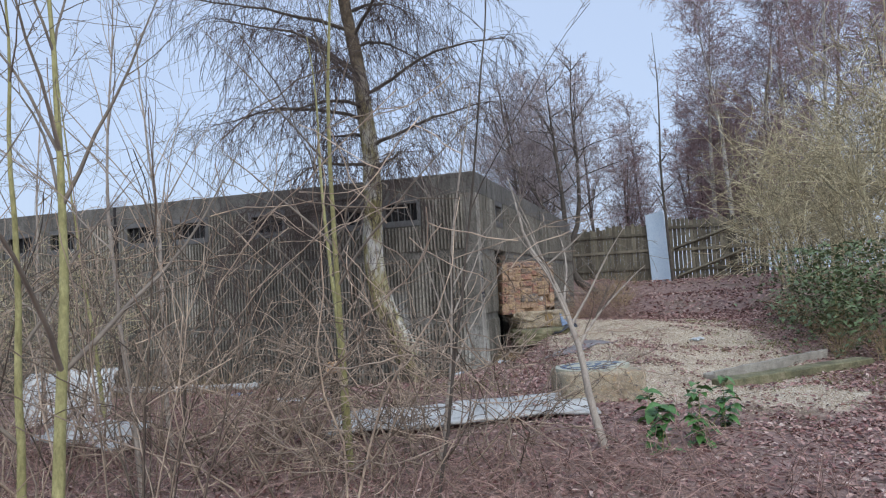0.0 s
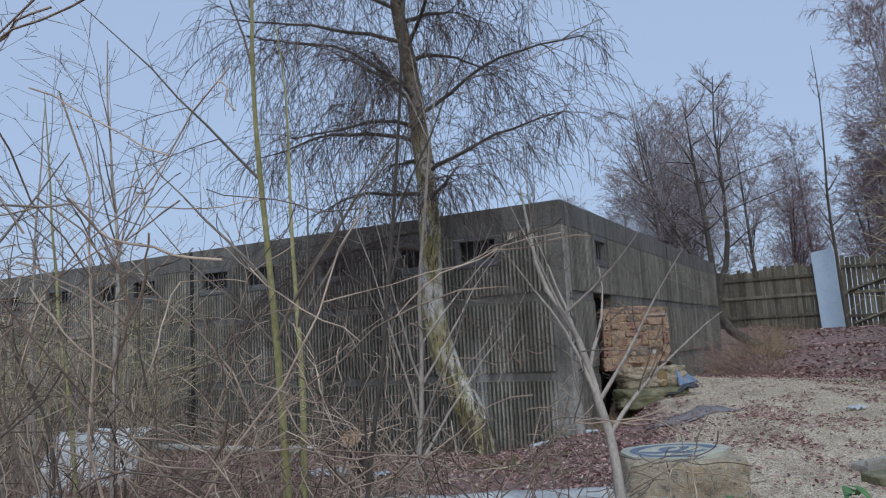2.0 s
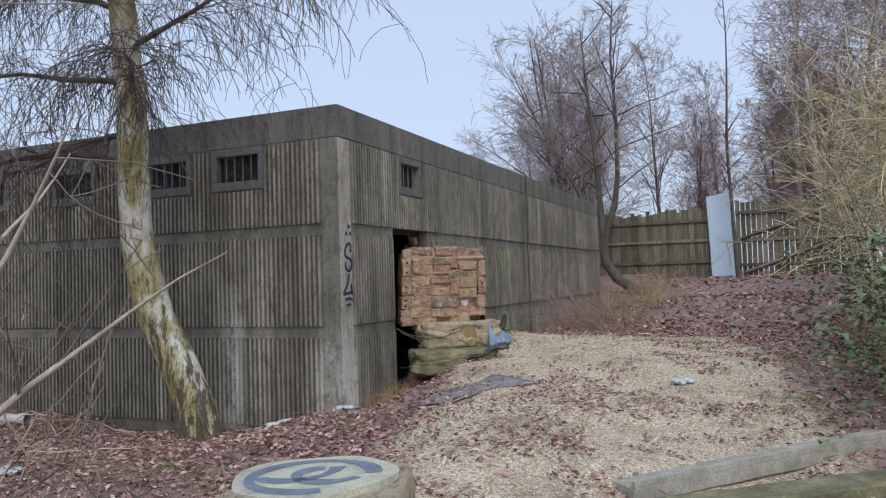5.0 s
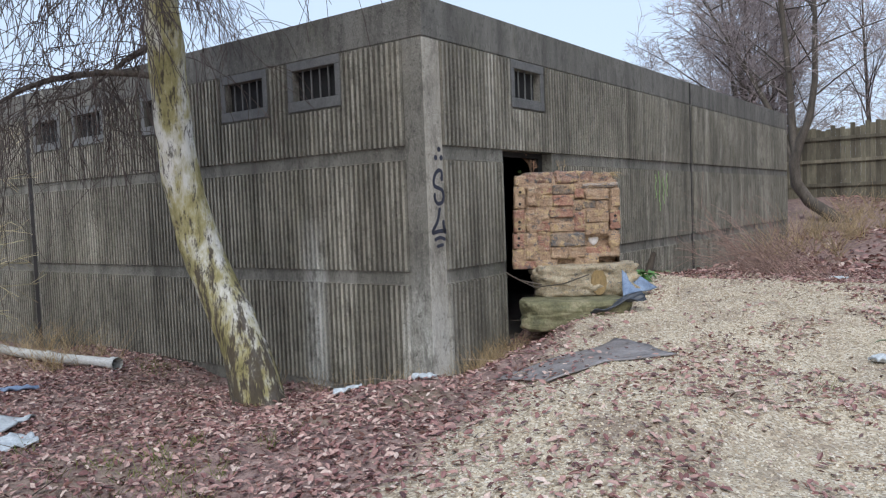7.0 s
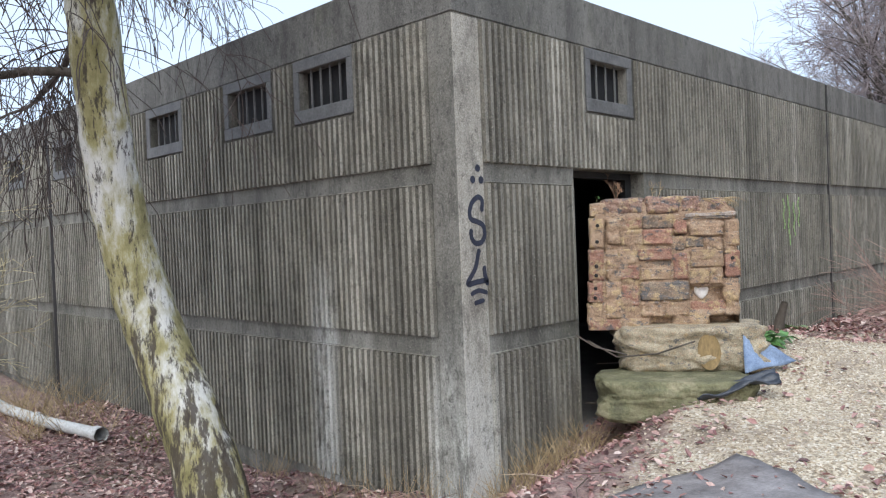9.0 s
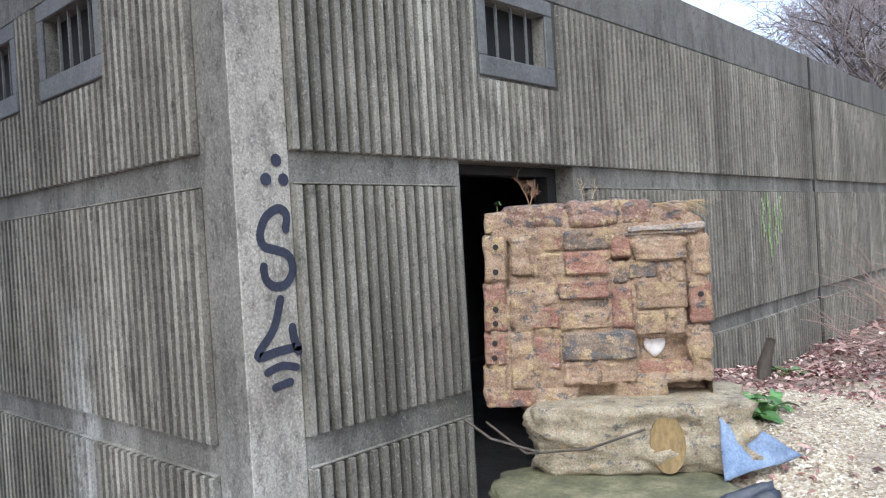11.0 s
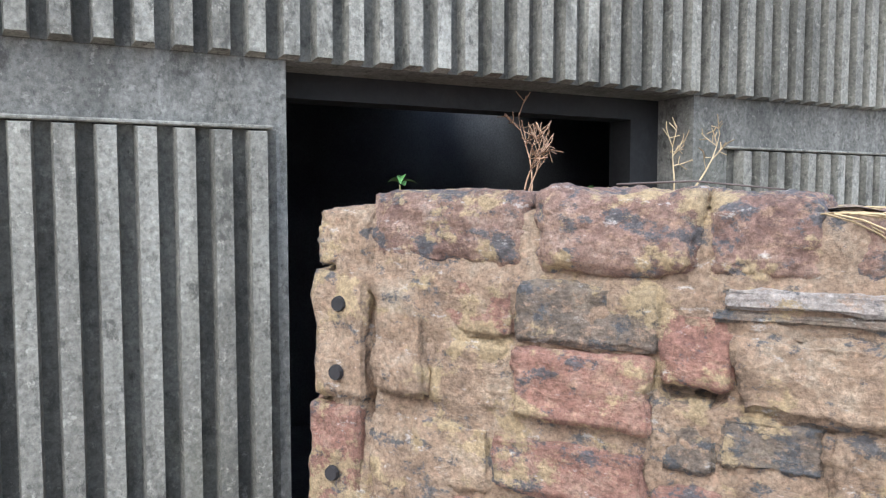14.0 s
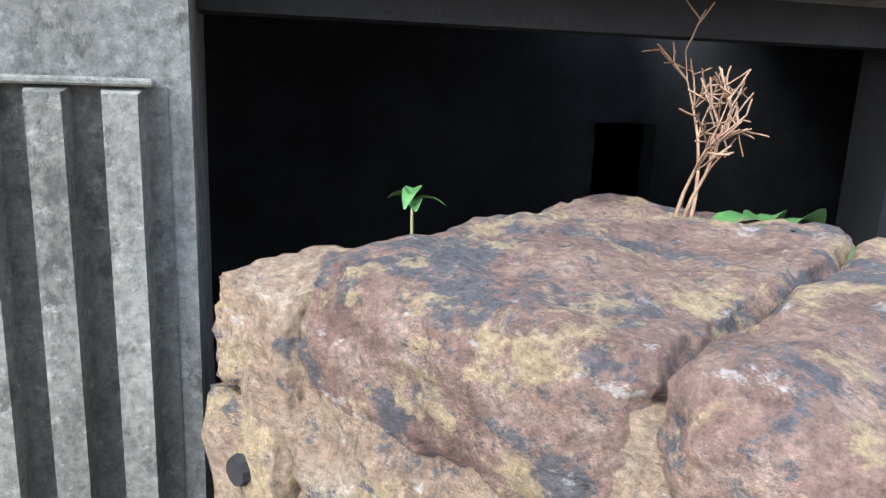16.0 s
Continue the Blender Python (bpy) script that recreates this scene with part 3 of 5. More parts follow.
box(bm, X, X + 0.004, JOINT_E - 0.035, JOINT_E + 0.035, -0.5, ROOF - 0.35)
box(bm, X + 0.009, X + 0.013, JOINT_E - 0.03, JOINT_E + 0.03, UP_TOP + 0.02, ROOF)
part("panel_joint", bm, BLACK, wall_east, "dark joint between panels")
for jx in JOINTS_S:
    bm = bmesh.new()
    box(bm, jx - 0.05, jx + 0.05, Y - 0.004, Y, -0.6, ROOF - 0.35)
    box(bm, jx - 0.03, jx + 0.03, Y - 0.013, Y - 0.009, UP_TOP + 0.02, ROOF)
    part("panel_joint", bm, BLACK, wall_south, "dark joint between panels")

for zt in (MID_TOP, LOW_TOP):
    bm = bmesh.new()
    box(bm, X, X + 0.02, 11.715, DOOR0 - 0.03, zt, zt + 0.007, 0.002)
    box(bm, X, X + 0.02, DOOR1 + 0.1, JOINT_E - 0.07, zt, zt + 0.007, 0.002)
    box(bm, X, X + 0.02, JOINT_E + 0.07, E_END - 0.05, zt, zt + 0.007, 0.002)
    part("moulding", bm, RIBBED, wall_east, "thin pale ledge above the ribs")
    bm = bmesh.new()
    edge = -2.775
    for jx in JOINTS_S + (S_END,):
        box(bm, jx + 0.09, edge, Y - 0.02, Y, zt, zt + 0.007, 0.002)
        edge = jx - 0.09
    part("moulding", bm, RIBBED, wall_south, "thin pale ledge above the ribs")


def rib_geometry(length):
    """A trapezoid bar with chamfered ends, standing on the plane z-x, facing -y."""
    b, t, d, c = 0.0195, 0.0145, 0.030, 0.006
    v, f = [], []
    for z, s in ((0, 1.0), (length, 1.0)):
        for x, y in ((-b, 0.002), (-t, -d), (t, -d), (b, 0.002)):
            v.append((x, y, z + (c if z == 0 else -c) * (1 if y < 0 else 0)))
    f = [(0, 1, 5, 4), (1, 2, 6, 5), (2, 3, 7, 6), (3, 2, 1, 0), (4, 5, 6, 7), (0, 4, 7, 3)]
    return v, f


RIB_MESHES = {}


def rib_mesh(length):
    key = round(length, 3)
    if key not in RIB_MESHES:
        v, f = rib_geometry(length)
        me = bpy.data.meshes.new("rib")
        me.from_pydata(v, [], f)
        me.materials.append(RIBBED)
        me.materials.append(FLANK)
        # Both sides of the bar carry the painted shade, the front stays pale.
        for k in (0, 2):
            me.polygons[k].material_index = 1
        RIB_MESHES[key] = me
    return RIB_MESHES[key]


def rib_rows(position, holes):
    """Lower ends and lengths of the ribs at one place along a wall."""
    top = UP_TOP
    for a, b in holes:
        if a - 0.09 < position < b + 0.09:
            top = 2.215
    return [(UP_BOT, top - UP_BOT), (MID_BOT, MID_TOP - MID_BOT), (LOW_BOT, LOW_TOP - LOW_BOT)]


E_RIBS, S_RIBS = [], []
p = 11.724
while p < E_END - 0.1:
    if abs(p - JOINT_E) > 0.09:
        for n, (z, ln) in enumerate(rib_rows(p, [HOLE_E])):
            if n == 0 or not DOOR0 - 0.035 < p < DOOR1 + 0.12:
                E_RIBS.append((p, z, ln))
    p += PITCH
p = -2.795
while p > S_END + 0.1:
    if all(abs(p - j) > 0.12 for j in JOINTS_S):
        for z, ln in rib_rows(p, HOLES_S):
            S_RIBS.append((p, z, ln))
    p -= PITCH


def window(name, wall, place, turn, width, bars, label):
    """A barred opening: raised frame, sill, bars. Built facing -y, then turned."""
    w = thing(name, label, "window", kind="structure")
    h0, h1, m = HZ0, HZ1, 0.07
    parts = []
    for nm, dims in (("window_frame", (-width / 2 - m, -width / 2, h0, h1)), ("window_frame", (width / 2, width / 2 + m, h0, h1)),
                     ("lintel", (-width / 2 - m, width / 2 + m, h1, h1 + 0.085)), ("window_sill", (-width / 2 - m, width / 2 + m, h0 - 0.10, h0))):
        b = bmesh.new()
        box(b, dims[0], dims[1], -0.014 if nm != "window_sill" else -0.018, 0.0, dims[2], dims[3], 0.005)
        parts.append(part(nm, b, FRAME_GREY, w))
    for k in range(bars):
        xx = -width / 2 + width * (k + 1) / (bars + 1)
        b = bmesh.new()
        box(b, xx - 0.006, xx + 0.006, 0.02, 0.032, h0, h1)
        parts.append(part("bar", b, FRAME_GREY, w, "thin grey steel bar"))
    # Dark sheet added in place of the shaded room behind the bars.
    b = bmesh.new()
    box(b, -width / 2, width / 2, 0.075, 0.081, h0, h1)
    part("opening_sheet", b, OPENING_SHADE, w, "dark sheet for the shaded opening")
    w.matrix_world = pose(place[0], place[1], 0, 0, 0, turn)
    return w


window("window_1", wall_east, (X, sum(HOLE_E) / 2), 90, HOLE_E[1] - HOLE_E[0], 3, "small dark barred window in grey frame")
for k, (a, b) in enumerate(HOLES_S):
    window(f"window_{k + 2}", wall_south, ((a + b) / 2, Y), 0, b - a, 4, "small dark barred window in grey frame")

# door reveal strip
bm = bmesh.new()
box(bm, X - 0.2, X - 0.12, DOOR1 - 0.09, DOOR1, -0.25, UP_BOT)
box(bm, X - 0.2, X - 0.12, DOOR0, DOOR1 - 0.09, UP_BOT - 0.05, UP_BOT)
tagged(part("door_frame", bm, DARKSTEEL), "dark grey steel door frame", "door frame", kind="structure")


# ---- spray paint on the corner ----
def stroke(bm, pts, width):
    dense = []
    q = [Vector((y, z)) for y, z in pts]
    for i in range(len(q) - 1):
        p0, p1, p2, p3 = q[max(i - 1, 0)], q[i], q[i + 1], q[min(i + 2, len(q) - 1)]
        for s in range(6):
            u = s / 6
            dense.append(0.5 * ((2 * p1) + (p2 - p0) * u + (2 * p0 - 5 * p1 + 4 * p2 - p3) * u * u + (3 * p1 - p0 - 3 * p2 + p3) * u ** 3))
    dense.append(q[-1])
    rows = []
    for i, p in enumerate(dense):
        d = (dense[min(i + 1, len(dense) - 1)] - dense[max(i - 1, 0)]).normalized()
        nrm = Vector((-d.y, d.x)) * width / 2
        rows.append([bm.verts.new((X + 0.0085, *(p + nrm * s))) for s in (-1, 1)])
    for a, b in zip(rows, rows[1:]):
        bm.faces.new((a[0], a[1], b[1], b[0]))
    for p in (dense[0], dense[-1]):
        disc(bm, p, width / 2)


def disc(bm, p, r):
    bm.faces.new([bm.verts.new((X + 0.0105, p[0] + r * math.cos(a * math.pi / 8), p[1] + r * math.sin(a * math.pi / 8))) for a in range(16)])


bm = bmesh.new()
for c in ((11.640, 1.762), (11.590, 1.690), (11.668, 1.690)):
    disc(bm, c, 0.024)
stroke(bm, [(11.665, 1.505), (11.672, 1.56), (11.635, 1.582), (11.58, 1.55), (11.552, 1.49), (11.565, 1.445), (11.62, 1.428), (11.672, 1.405), (11.686, 1.35), (11.655, 1.302), (11.60, 1.295), (11.565, 1.325), (11.558, 1.37)], 0.034)
stroke(bm, [(11.622, 1.245), (11.585, 1.14), (11.51, 1.05), (11.60, 1.055), (11.688, 1.06)], 0.034)
stroke(bm, [(11.668, 1.135), (11.675, 1.09), (11.69, 1.045)], 0.036)
stroke(bm, [(11.545, 0.985), (11.61, 1.0), (11.675, 0.985)], 0.03)
stroke(bm, [(11.575, 0.925), (11.645, 0.935)], 0.03)
bmesh.ops.recalc_face_normals(bm, faces=bm.faces)
tagged(part("graffiti", bm, PAINT), "navy spray-painted figures and dots on corner", "graffiti")

for k, (py, z0, z1) in enumerate(((16.62, 1.28, 1.62), (16.76, 1.10, 1.66), (16.92, 1.20, 1.58), (17.06, 1.30, 1.64))):
    bm = bmesh.new()
    for j in range(9):
        zz = z0 + (z1 - z0) * j / 9
        yy = py + 0.02 * math.sin(j * 1.3 + k)
        box(bm, X + 0.0345, X + 0.0365, yy - 0.016, yy + 0.016, zz, zz + (z1 - z0) / 9 - 0.006)
    tagged(part("paint_mark", bm, MARK), "faded green paint streak on ribbed wall", "graffiti", "green paint streaks")
# ---- the brick block before the doorway ----
BL, U, N = Vector((-2.45, 12.69, 0.0)), Vector((0.82, 0.572, 0)).normalized(), Vector((0.572, -0.82, 0)).normalized()
BW, BZ0, BZ1, BD = 1.05, 0.66, 1.555, 0.52
block = thing("masonry_block", "broken block of weathered red and ochre brickwork", "masonry", at=(-2.2, 13.1, BZ0))


def face_point(u, v, out):
    """u along the block's front, v up from its foot, out towards the viewer."""
    return BL + U * u + Vector((0, 0, BZ0 + v)) + N * out


def rough_grid(name, pts_of, nu, nv, material, parent):
    verts = [pts_of(i / nu, j / nv) for j in range(nv + 1) for i in range(nu + 1)]
    faces = [(j * (nu + 1) + i, j * (nu + 1) + i + 1, (j + 1) * (nu + 1) + i + 1, (j + 1) * (nu + 1) + i) for j in range(nv) for i in range(nu)]
    ob = obj_from(name, verts, faces, material, True)
    ob.parent = parent
    ob.matrix_parent_inverse = Matrix.Translation(-Vector(parent.location))
    return ob


def rough_box(name, u0, u1, v0, v1, o0, o1, material, parent, label="", cuts=8, amp=0.006, freq=14.0, bevel=0.012, local=True, squash=None):
    """A box with rounded, broken edges, on the block's own axes."""
    b = bmesh.new()
    size = Vector((u1 - u0, o1 - o0, v1 - v0))
    bmesh.ops.create_cube(b, size=1, matrix=Matrix.Diagonal((*size, 1)))
    if bevel:
        bmesh.ops.bevel(b, geom=list(b.edges), offset=min(bevel, min(size) * 0.3), segments=2, affect="EDGES")
    if cuts:
        bmesh.ops.subdivide_edges(b, edges=[e for e in b.edges if e.calc_length() > min(size) * 0.4], cuts=cuts, use_grid_fill=True)
    mid = face_point((u0 + u1) / 2, (v0 + v1) / 2, (o0 + o1) / 2)
    turn = Matrix((U, -N, Vector((0, 0, 1)))).transposed()
    for v in b.verts:
        p = mid + turn @ v.co
        k = noise.noise(p * freq) + 0.6 * noise.noise(p * freq * 2.3) + 0.4 * noise.noise(p * freq * 5.1) + (0.3 * noise.noise(p * freq * 11) + 0.2 * noise.noise(p * freq * 23) if cuts > 12 else 0)
        way = v.normal if v.normal.length > 0 else v.co.normalized()
        v.co = p + (turn @ way) * k * amp
    bmesh.ops.recalc_face_normals(b, faces=b.faces)
    ob = part(name, b, material, parent, label, smooth=True)
    if parent:
        ob.matrix_parent_inverse = Matrix.Translation(-Vector(parent.location))
    return ob


RECESSES = [(0.69, 0.925, 0.10, 0.262, 0.06), (0.425, 0.585, -0.06, 0.052, 0.07), (0.822, 1.1, -0.06, 0.056, 0.16), (0.592, 0.665, 0.625, 0.642, 0.06), (0.118, 0.130, 0.32, 0.77, 0.05), (0.925, 0.938, 0.32, 0.72, 0.06)]


def block_core():
    """The mortar body: hollows where pieces fell out, a stepped corner, a rounded shoulder."""
    b = bmesh.new()
    bmesh.ops.create_cube(b, size=1)
    bmesh.ops.subdivide_edges(b, edges=list(b.edges), cuts=63, use_grid_fill=True)
    for v in b.verts:
        fu, fo, fv = v.co.x + 0.5, 0.5 - v.co.y, v.co.z + 0.5
        top = 0.885 - 0.045 * max(0.0, (0.13 - fu) / 0.13) - 0.10 * max(0.0, (fu - 0.8) / 0.2) ** 2
        lift = 0.012 * math.sin(fu * 17) * (1 - fv)
        u = 0.02 + fu * 1.0 + 0.05 * (fv - 0.5) * (1 - fu)
        w = -0.02 + lift + fv * (top + 0.02)
        q = face_point(u, w, 0)
        k = 0.6 * noise.noise(q * 6) + 0.6 * noise.noise(q * 13) + 0.45 * noise.noise(q * 29) + 0.3 * noise.noise(q * 61)
        out = -BD + fo * (BD - 0.010)
        if fo > 0.97:
            out += 0.019 * k - (0.006 if w > 0.785 and u > 0.12 else 0)
            for u0, u1, v0, v1, depth in RECESSES:
                if u0 < u < u1 and v0 < w < v1:
                    out -= depth
        edge_u = abs(fu - 0.5) > 0.49
        edge_v = abs(fv - 0.5) > 0.49
        v.co = face_point(u + (0.012 * k if edge_u else 0), w + (0.012 * k if edge_v else 0), out - (0.02 if (edge_u or edge_v) and fo > 0.97 else 0))
    bmesh.ops.recalc_face_normals(b, faces=b.faces)
    ob = part("core", b, MORTAR, block, "ochre mortar core", True)
    ob.matrix_parent_inverse = Matrix.Translation(-Vector(block.location))


block_core()
KINDS = {"r": REDBRICK, "p": PALEBRICK, "g": GREYBRICK, "s": STONE, "m": MORTAR}
BRICKS_A = [("p", 0.024, 0.129, 0.782, 0.876, -0.004), ("p", 0.014, 0.116, 0.556, 0.774, 0), ("r", 0.001, 0.103, 0.324, 0.543, 0), ("r", -0.011, 0.092, 0.166, 0.313, 0),
            ("p", -0.020, 0.085, -0.004, 0.155, 0), ("m", 0.133, 0.232, 0.576, 0.764, 0.004), ("r", 0.243, 0.377, 0.687, 0.772, -0.004), ("g", 0.383, 0.589, 0.684, 0.772, -0.002),
            ("p", 0.235, 0.371, 0.572, 0.676, -0.008), ("r", 0.379, 0.581, 0.571, 0.674, 0.008), ("r", 0.595, 0.686, 0.640, 0.745, 0), ("g", 0.596, 0.664, 0.524, 0.622, -0.012)]
BRICKS_B = [("m", 0.690, 0.926, 0.615, 0.722, 0.008), ("g", 0.670, 0.797, 0.539, 0.611, -0.004), ("m", 0.801, 0.920, 0.509, 0.604, 0.002), ("m", 0.122, 0.195, 0.327, 0.550, -0.006),
            ("p", 0.206, 0.338, 0.438, 0.545, -0.006), ("r", 0.347, 0.576, 0.460, 0.540, 0.008), ("g", 0.374, 0.573, 0.415, 0.451, -0.012), ("r", 0.585, 0.680, 0.317, 0.500, 0.002),
            ("p", 0.694, 0.918, 0.399, 0.522, 0.004), ("r", 0.210, 0.344, 0.330, 0.424, -0.004), ("p", 0.354, 0.569, 0.319, 0.407, 0), ("p", 0.687, 0.824, 0.283, 0.391, 0.006)]
BRICKS_C = [("m", 0.829, 0.911, 0.278, 0.388, 0.008), ("p", 0.110, 0.217, 0.050, 0.313, 0), ("r", 0.226, 0.340, 0.138, 0.282, -0.008), ("g", 0.353, 0.681, 0.174, 0.303, 0.006),
            ("m", 0.351, 0.504, 0.057, 0.169, 0.004), ("m", 0.512, 0.677, 0.062, 0.163, -0.004), ("m", 0.942, 1.028, 0.539, 0.724, 0), ("r", 0.931, 1.031, 0.327, 0.508, 0.004),
            ("m", 0.921, 1.022, 0.151, 0.317, -0.002), ("r", -0.016, 0.207, -0.032, 0.047, 0), ("p", 0.215, 0.416, -0.034, 0.050, 0.004), ("r", 0.682, 0.986, 0.061, 0.156, -0.045),
            ("p", 0.587, 0.818, -0.025, 0.099, -0.02)]
for kind_, u0, u1, v0, v1, o in BRICKS_A + BRICKS_B + BRICKS_C:
    lump = kind_ == "m"
    rough_box("brick", u0, u1, v0, v1, -0.13, o, KINDS[kind_], block, cuts=15, amp=0.013 if lump else 0.0085, freq=12 if lump else 14, bevel=0.009 if lump else 0.005)
# stones and thin courses along the top
TOP_STONES = [("s", 0.105, 0.400, 0.785, 0.905, -0.012), ("s", 0.404, 0.644, 0.785, 0.906, -0.002), ("s", 0.646, 0.794, 0.782, 0.900, -0.012), ("s", 0.795, 0.965, 0.782, 0.875, -0.022),
              ("s", 0.673, 1.015, 0.752, 0.779, 0.008), ("g", 0.659, 0.982, 0.734, 0.750, 0.004)]


def crown_stone(u0, u1, v0, v1, o, seed):
    """A rubble stone the full depth of the block, its edges worn round."""
    b = bmesh.new()
    bmesh.ops.create_cube(b, size=2)
    bmesh.ops.subdivide_edges(b, edges=list(b.edges), cuts=34, use_grid_fill=True)
    mid, half = Vector(((u0 + u1) / 2, (v0 + v1) / 2, (o - BD + 0.02) / 2)), Vector(((u1 - u0) / 2, (v1 - v0) / 2, (o + BD - 0.02) / 2))
    for v in b.verts:
        q = v.co.copy()
        size = (abs(q.x) ** 9 + abs(q.y) ** 5 + abs(q.z) ** 16) ** (1 / 9)
        q = q / max(size, 0.9)
        flat = face_point(mid.x + q.x * half.x, mid.y + q.y * half.y, mid.z + q.z * half.z)
        s_ = Vector((seed, seed, 0))
        k = noise.noise(flat * 7 + s_) + 0.7 * noise.noise(flat * 15 + s_) + 0.5 * noise.noise(flat * 33) + 0.4 * noise.noise(flat * 70) + 0.25 * noise.noise(flat * 140)
        way = U * q.x ** 3 + Vector((0, 0, q.y ** 3)) + N * q.z ** 3
        v.co = flat + way * 0.010 * k
    bmesh.ops.recalc_face_normals(b, faces=b.faces)
    ob = part("stone", b, STONE, block, "maroon-brown rubble stone", True)
    ob.matrix_parent_inverse = Matrix.Translation(-Vector(block.location))


for n, (kind_, u0, u1, v0, v1, o) in enumerate(TOP_STONES):
    if v1 - v0 > 0.04:
        crown_stone(u0, u1, v0, v1, o + 0.008, 1.7 * n)
    else:
        rough_box("stone", u0, u1, v0, v1, -0.16, o, SLATE if o > 0.005 else KINDS[kind_], block, "thin layered slate course", cuts=16, amp=0.006, freq=16, bevel=0.004)
for u, v in ((0.07, 0.719), (0.063, 0.603), (0.053, 0.429), (0.049, 0.363), (0.041, 0.271), (0.037, 0.203), (0.98, 0.457)):
    b = bmesh.new()
    bmesh.ops.create_cone(b, segments=10, radius1=0.014, radius2=0.012, depth=0.008, cap_ends=True, matrix=Matrix.Translation(face_point(u, v, 0.005)) @ N.to_track_quat("Z", "Y").to_matrix().to_4x4())
    ob = part("hole", b, BLACK, block, "dark round perforation")
    ob.matrix_parent_inverse = Matrix.Translation(-Vector(block.location))
# heart-shaped pale chip of paint
b = bmesh.new()
bmesh.ops.create_icosphere(b, subdivisions=3, radius=1)
for v in b.verts:
    q = v.co.copy()
    v.co = face_point(0.774 + 0.05 * q.x, 0.215 + 0.045 * (q.z + 0.5 * abs(q.x)), -0.062 + 0.016 * q.y)
ob = part("pale_chip", b, WHITE, block, "heart-shaped pale plaster chip", True)
ob.matrix_parent_inverse = Matrix.Translation(-Vector(block.location))


def rock(name, mid, size, turn, material, label, seed=0.0, boxy=3.5, amp=0.1, flat_top=0.0, subdiv=5):
    """A boulder between a ball and a box, broken by noise."""
    b = bmesh.new()
    bmesh.ops.create_icosphere(b, subdivisions=subdiv, radius=1)
    m = pose(*mid, 0, 0, turn)
    for v in b.verts:
        c = v.co
        norm = (abs(c.x) ** boxy + abs(c.y) ** boxy + abs(c.z) ** boxy) ** (1 / boxy)
        q = c / norm
        s = Vector((seed, seed * 2, seed))
        k = noise.noise(q * 1.3 + s) + 0.6 * noise.noise(q * 3.1 + s) + 0.45 * noise.noise(q * 7 + s) + 0.35 * noise.noise(q * 17 + s) + 0.25 * noise.noise(q * 37 + s)
        q = q * (1 + k * amp)
        if flat_top:
            q.z = min(q.z, flat_top + 0.03 * k)
        v.co = Vector((q.x * size[0] / 2, q.y * size[1] / 2, q.z * size[2] / 2))
    ob = part(name, b, material, None, "", True)
    ob.matrix_world = m
    return tagged(ob, label, "rubble")


rock("concrete_chunk", (-1.93, 13.12, 0.515), (0.95, 0.55, 0.33), 35, ROCK, "lumpy broken concrete chunk under the brick block", 3.1, 7, 0.13, 0.88)
rock("concrete_chunk", (-1.86, 12.76, 0.24), (0.98, 0.62, 0.30), 33, MOSSROCK, "mossy rounded concrete slab under the stack", 8.3, 6, 0.09, 0.85)
rock("concrete_chunk", (-2.2, 13.15, 0.2), (0.5, 0.5, 0.5), 20, MOSSROCK, "dark rubble packed under the brick block", 5.3, 4, 0.1)
# smooth cored face on the upper chunk
b = bmesh.new()
bmesh.ops.create_cone(b, segments=28, radius1=0.5, radius2=0.49, depth=0.03, cap_ends=True, matrix=Matrix.Diagonal((0.15, 1, 0.25, 1)) @ pose(0, 0, 0, 90, 0, 0))
ob = part("timber_offcut", b, OCHREWOOD)
ob.matrix_world = pose(-1.70, 12.955, 0.50, -8, 0, 33)
tagged(ob, "smooth ochre stump end set in broken concrete", "offcut")

# concrete base with painted top
cube_top = rock("concrete_block", (-0.46, 7.72, 0.0), (0.86, 0.80, 0.50), 20, ROCK, "squat block of broken concrete beside the track", 1.7, 9, 0.05, 0.9)
b = bmesh.new()
ring = [bm_v for bm_v in (b.verts.new((0.40 * math.cos(a) * (1 + 0.08 * math.sin(3 * a)), 0.37 * math.sin(a) * (1 + 0.06 * math.cos(5 * a)), 0)) for a in np.linspace(0, 2 * math.pi, 28, endpoint=False))]
top = b.faces.new(ring)
ext = bmesh.ops.extrude_face_region(b, geom=[top])
for v in ext["geom"]:
    if isinstance(v, bmesh.types.BMVert):
        v.co.z += 0.035
bmesh.ops.recalc_face_normals(b, faces=b.faces)
lid = part("slab_lid", b, LIDPAINT)
lid.matrix_world = pose(-0.5, 7.73, 0.215, 1, -1.5, 10)
tagged(lid, "round pale concrete lid with blue-grey painted curves", "slab")
GREYBLUE = mat("blue_grey_paint", [(0.3, (0.10, 0.13, 0.18)), (0.7, (0.19, 0.23, 0.30))], 10, relief=0.2)
for k, (rx, ry, a0, a1, cx, cy) in enumerate(((0.30, 0.27, 0.2, 5.2, 0, 0), (0.16, 0.13, 2.0, 6.0, 0.08, 0.02), (0.2, 0.2, 4.0, 6.6, -0.12, 0.1))):
    b = bmesh.new()
    rows = []
    for a in np.linspace(a0, a1, 26):
        w = 0.035 + 0.01 * math.sin(3 * a)
        rows.append([b.verts.new((cx + (rx + s * w) * math.cos(a), cy + (ry + s * w) * math.sin(a), 0.037)) for s in (-1, 1)])
    for r0, r1 in zip(rows, rows[1:]):
        b.faces.new((r0[0], r0[1], r1[1], r1[0]))
    part("painted_curve", b, GREYBLUE, lid, "blue-grey painted curve")


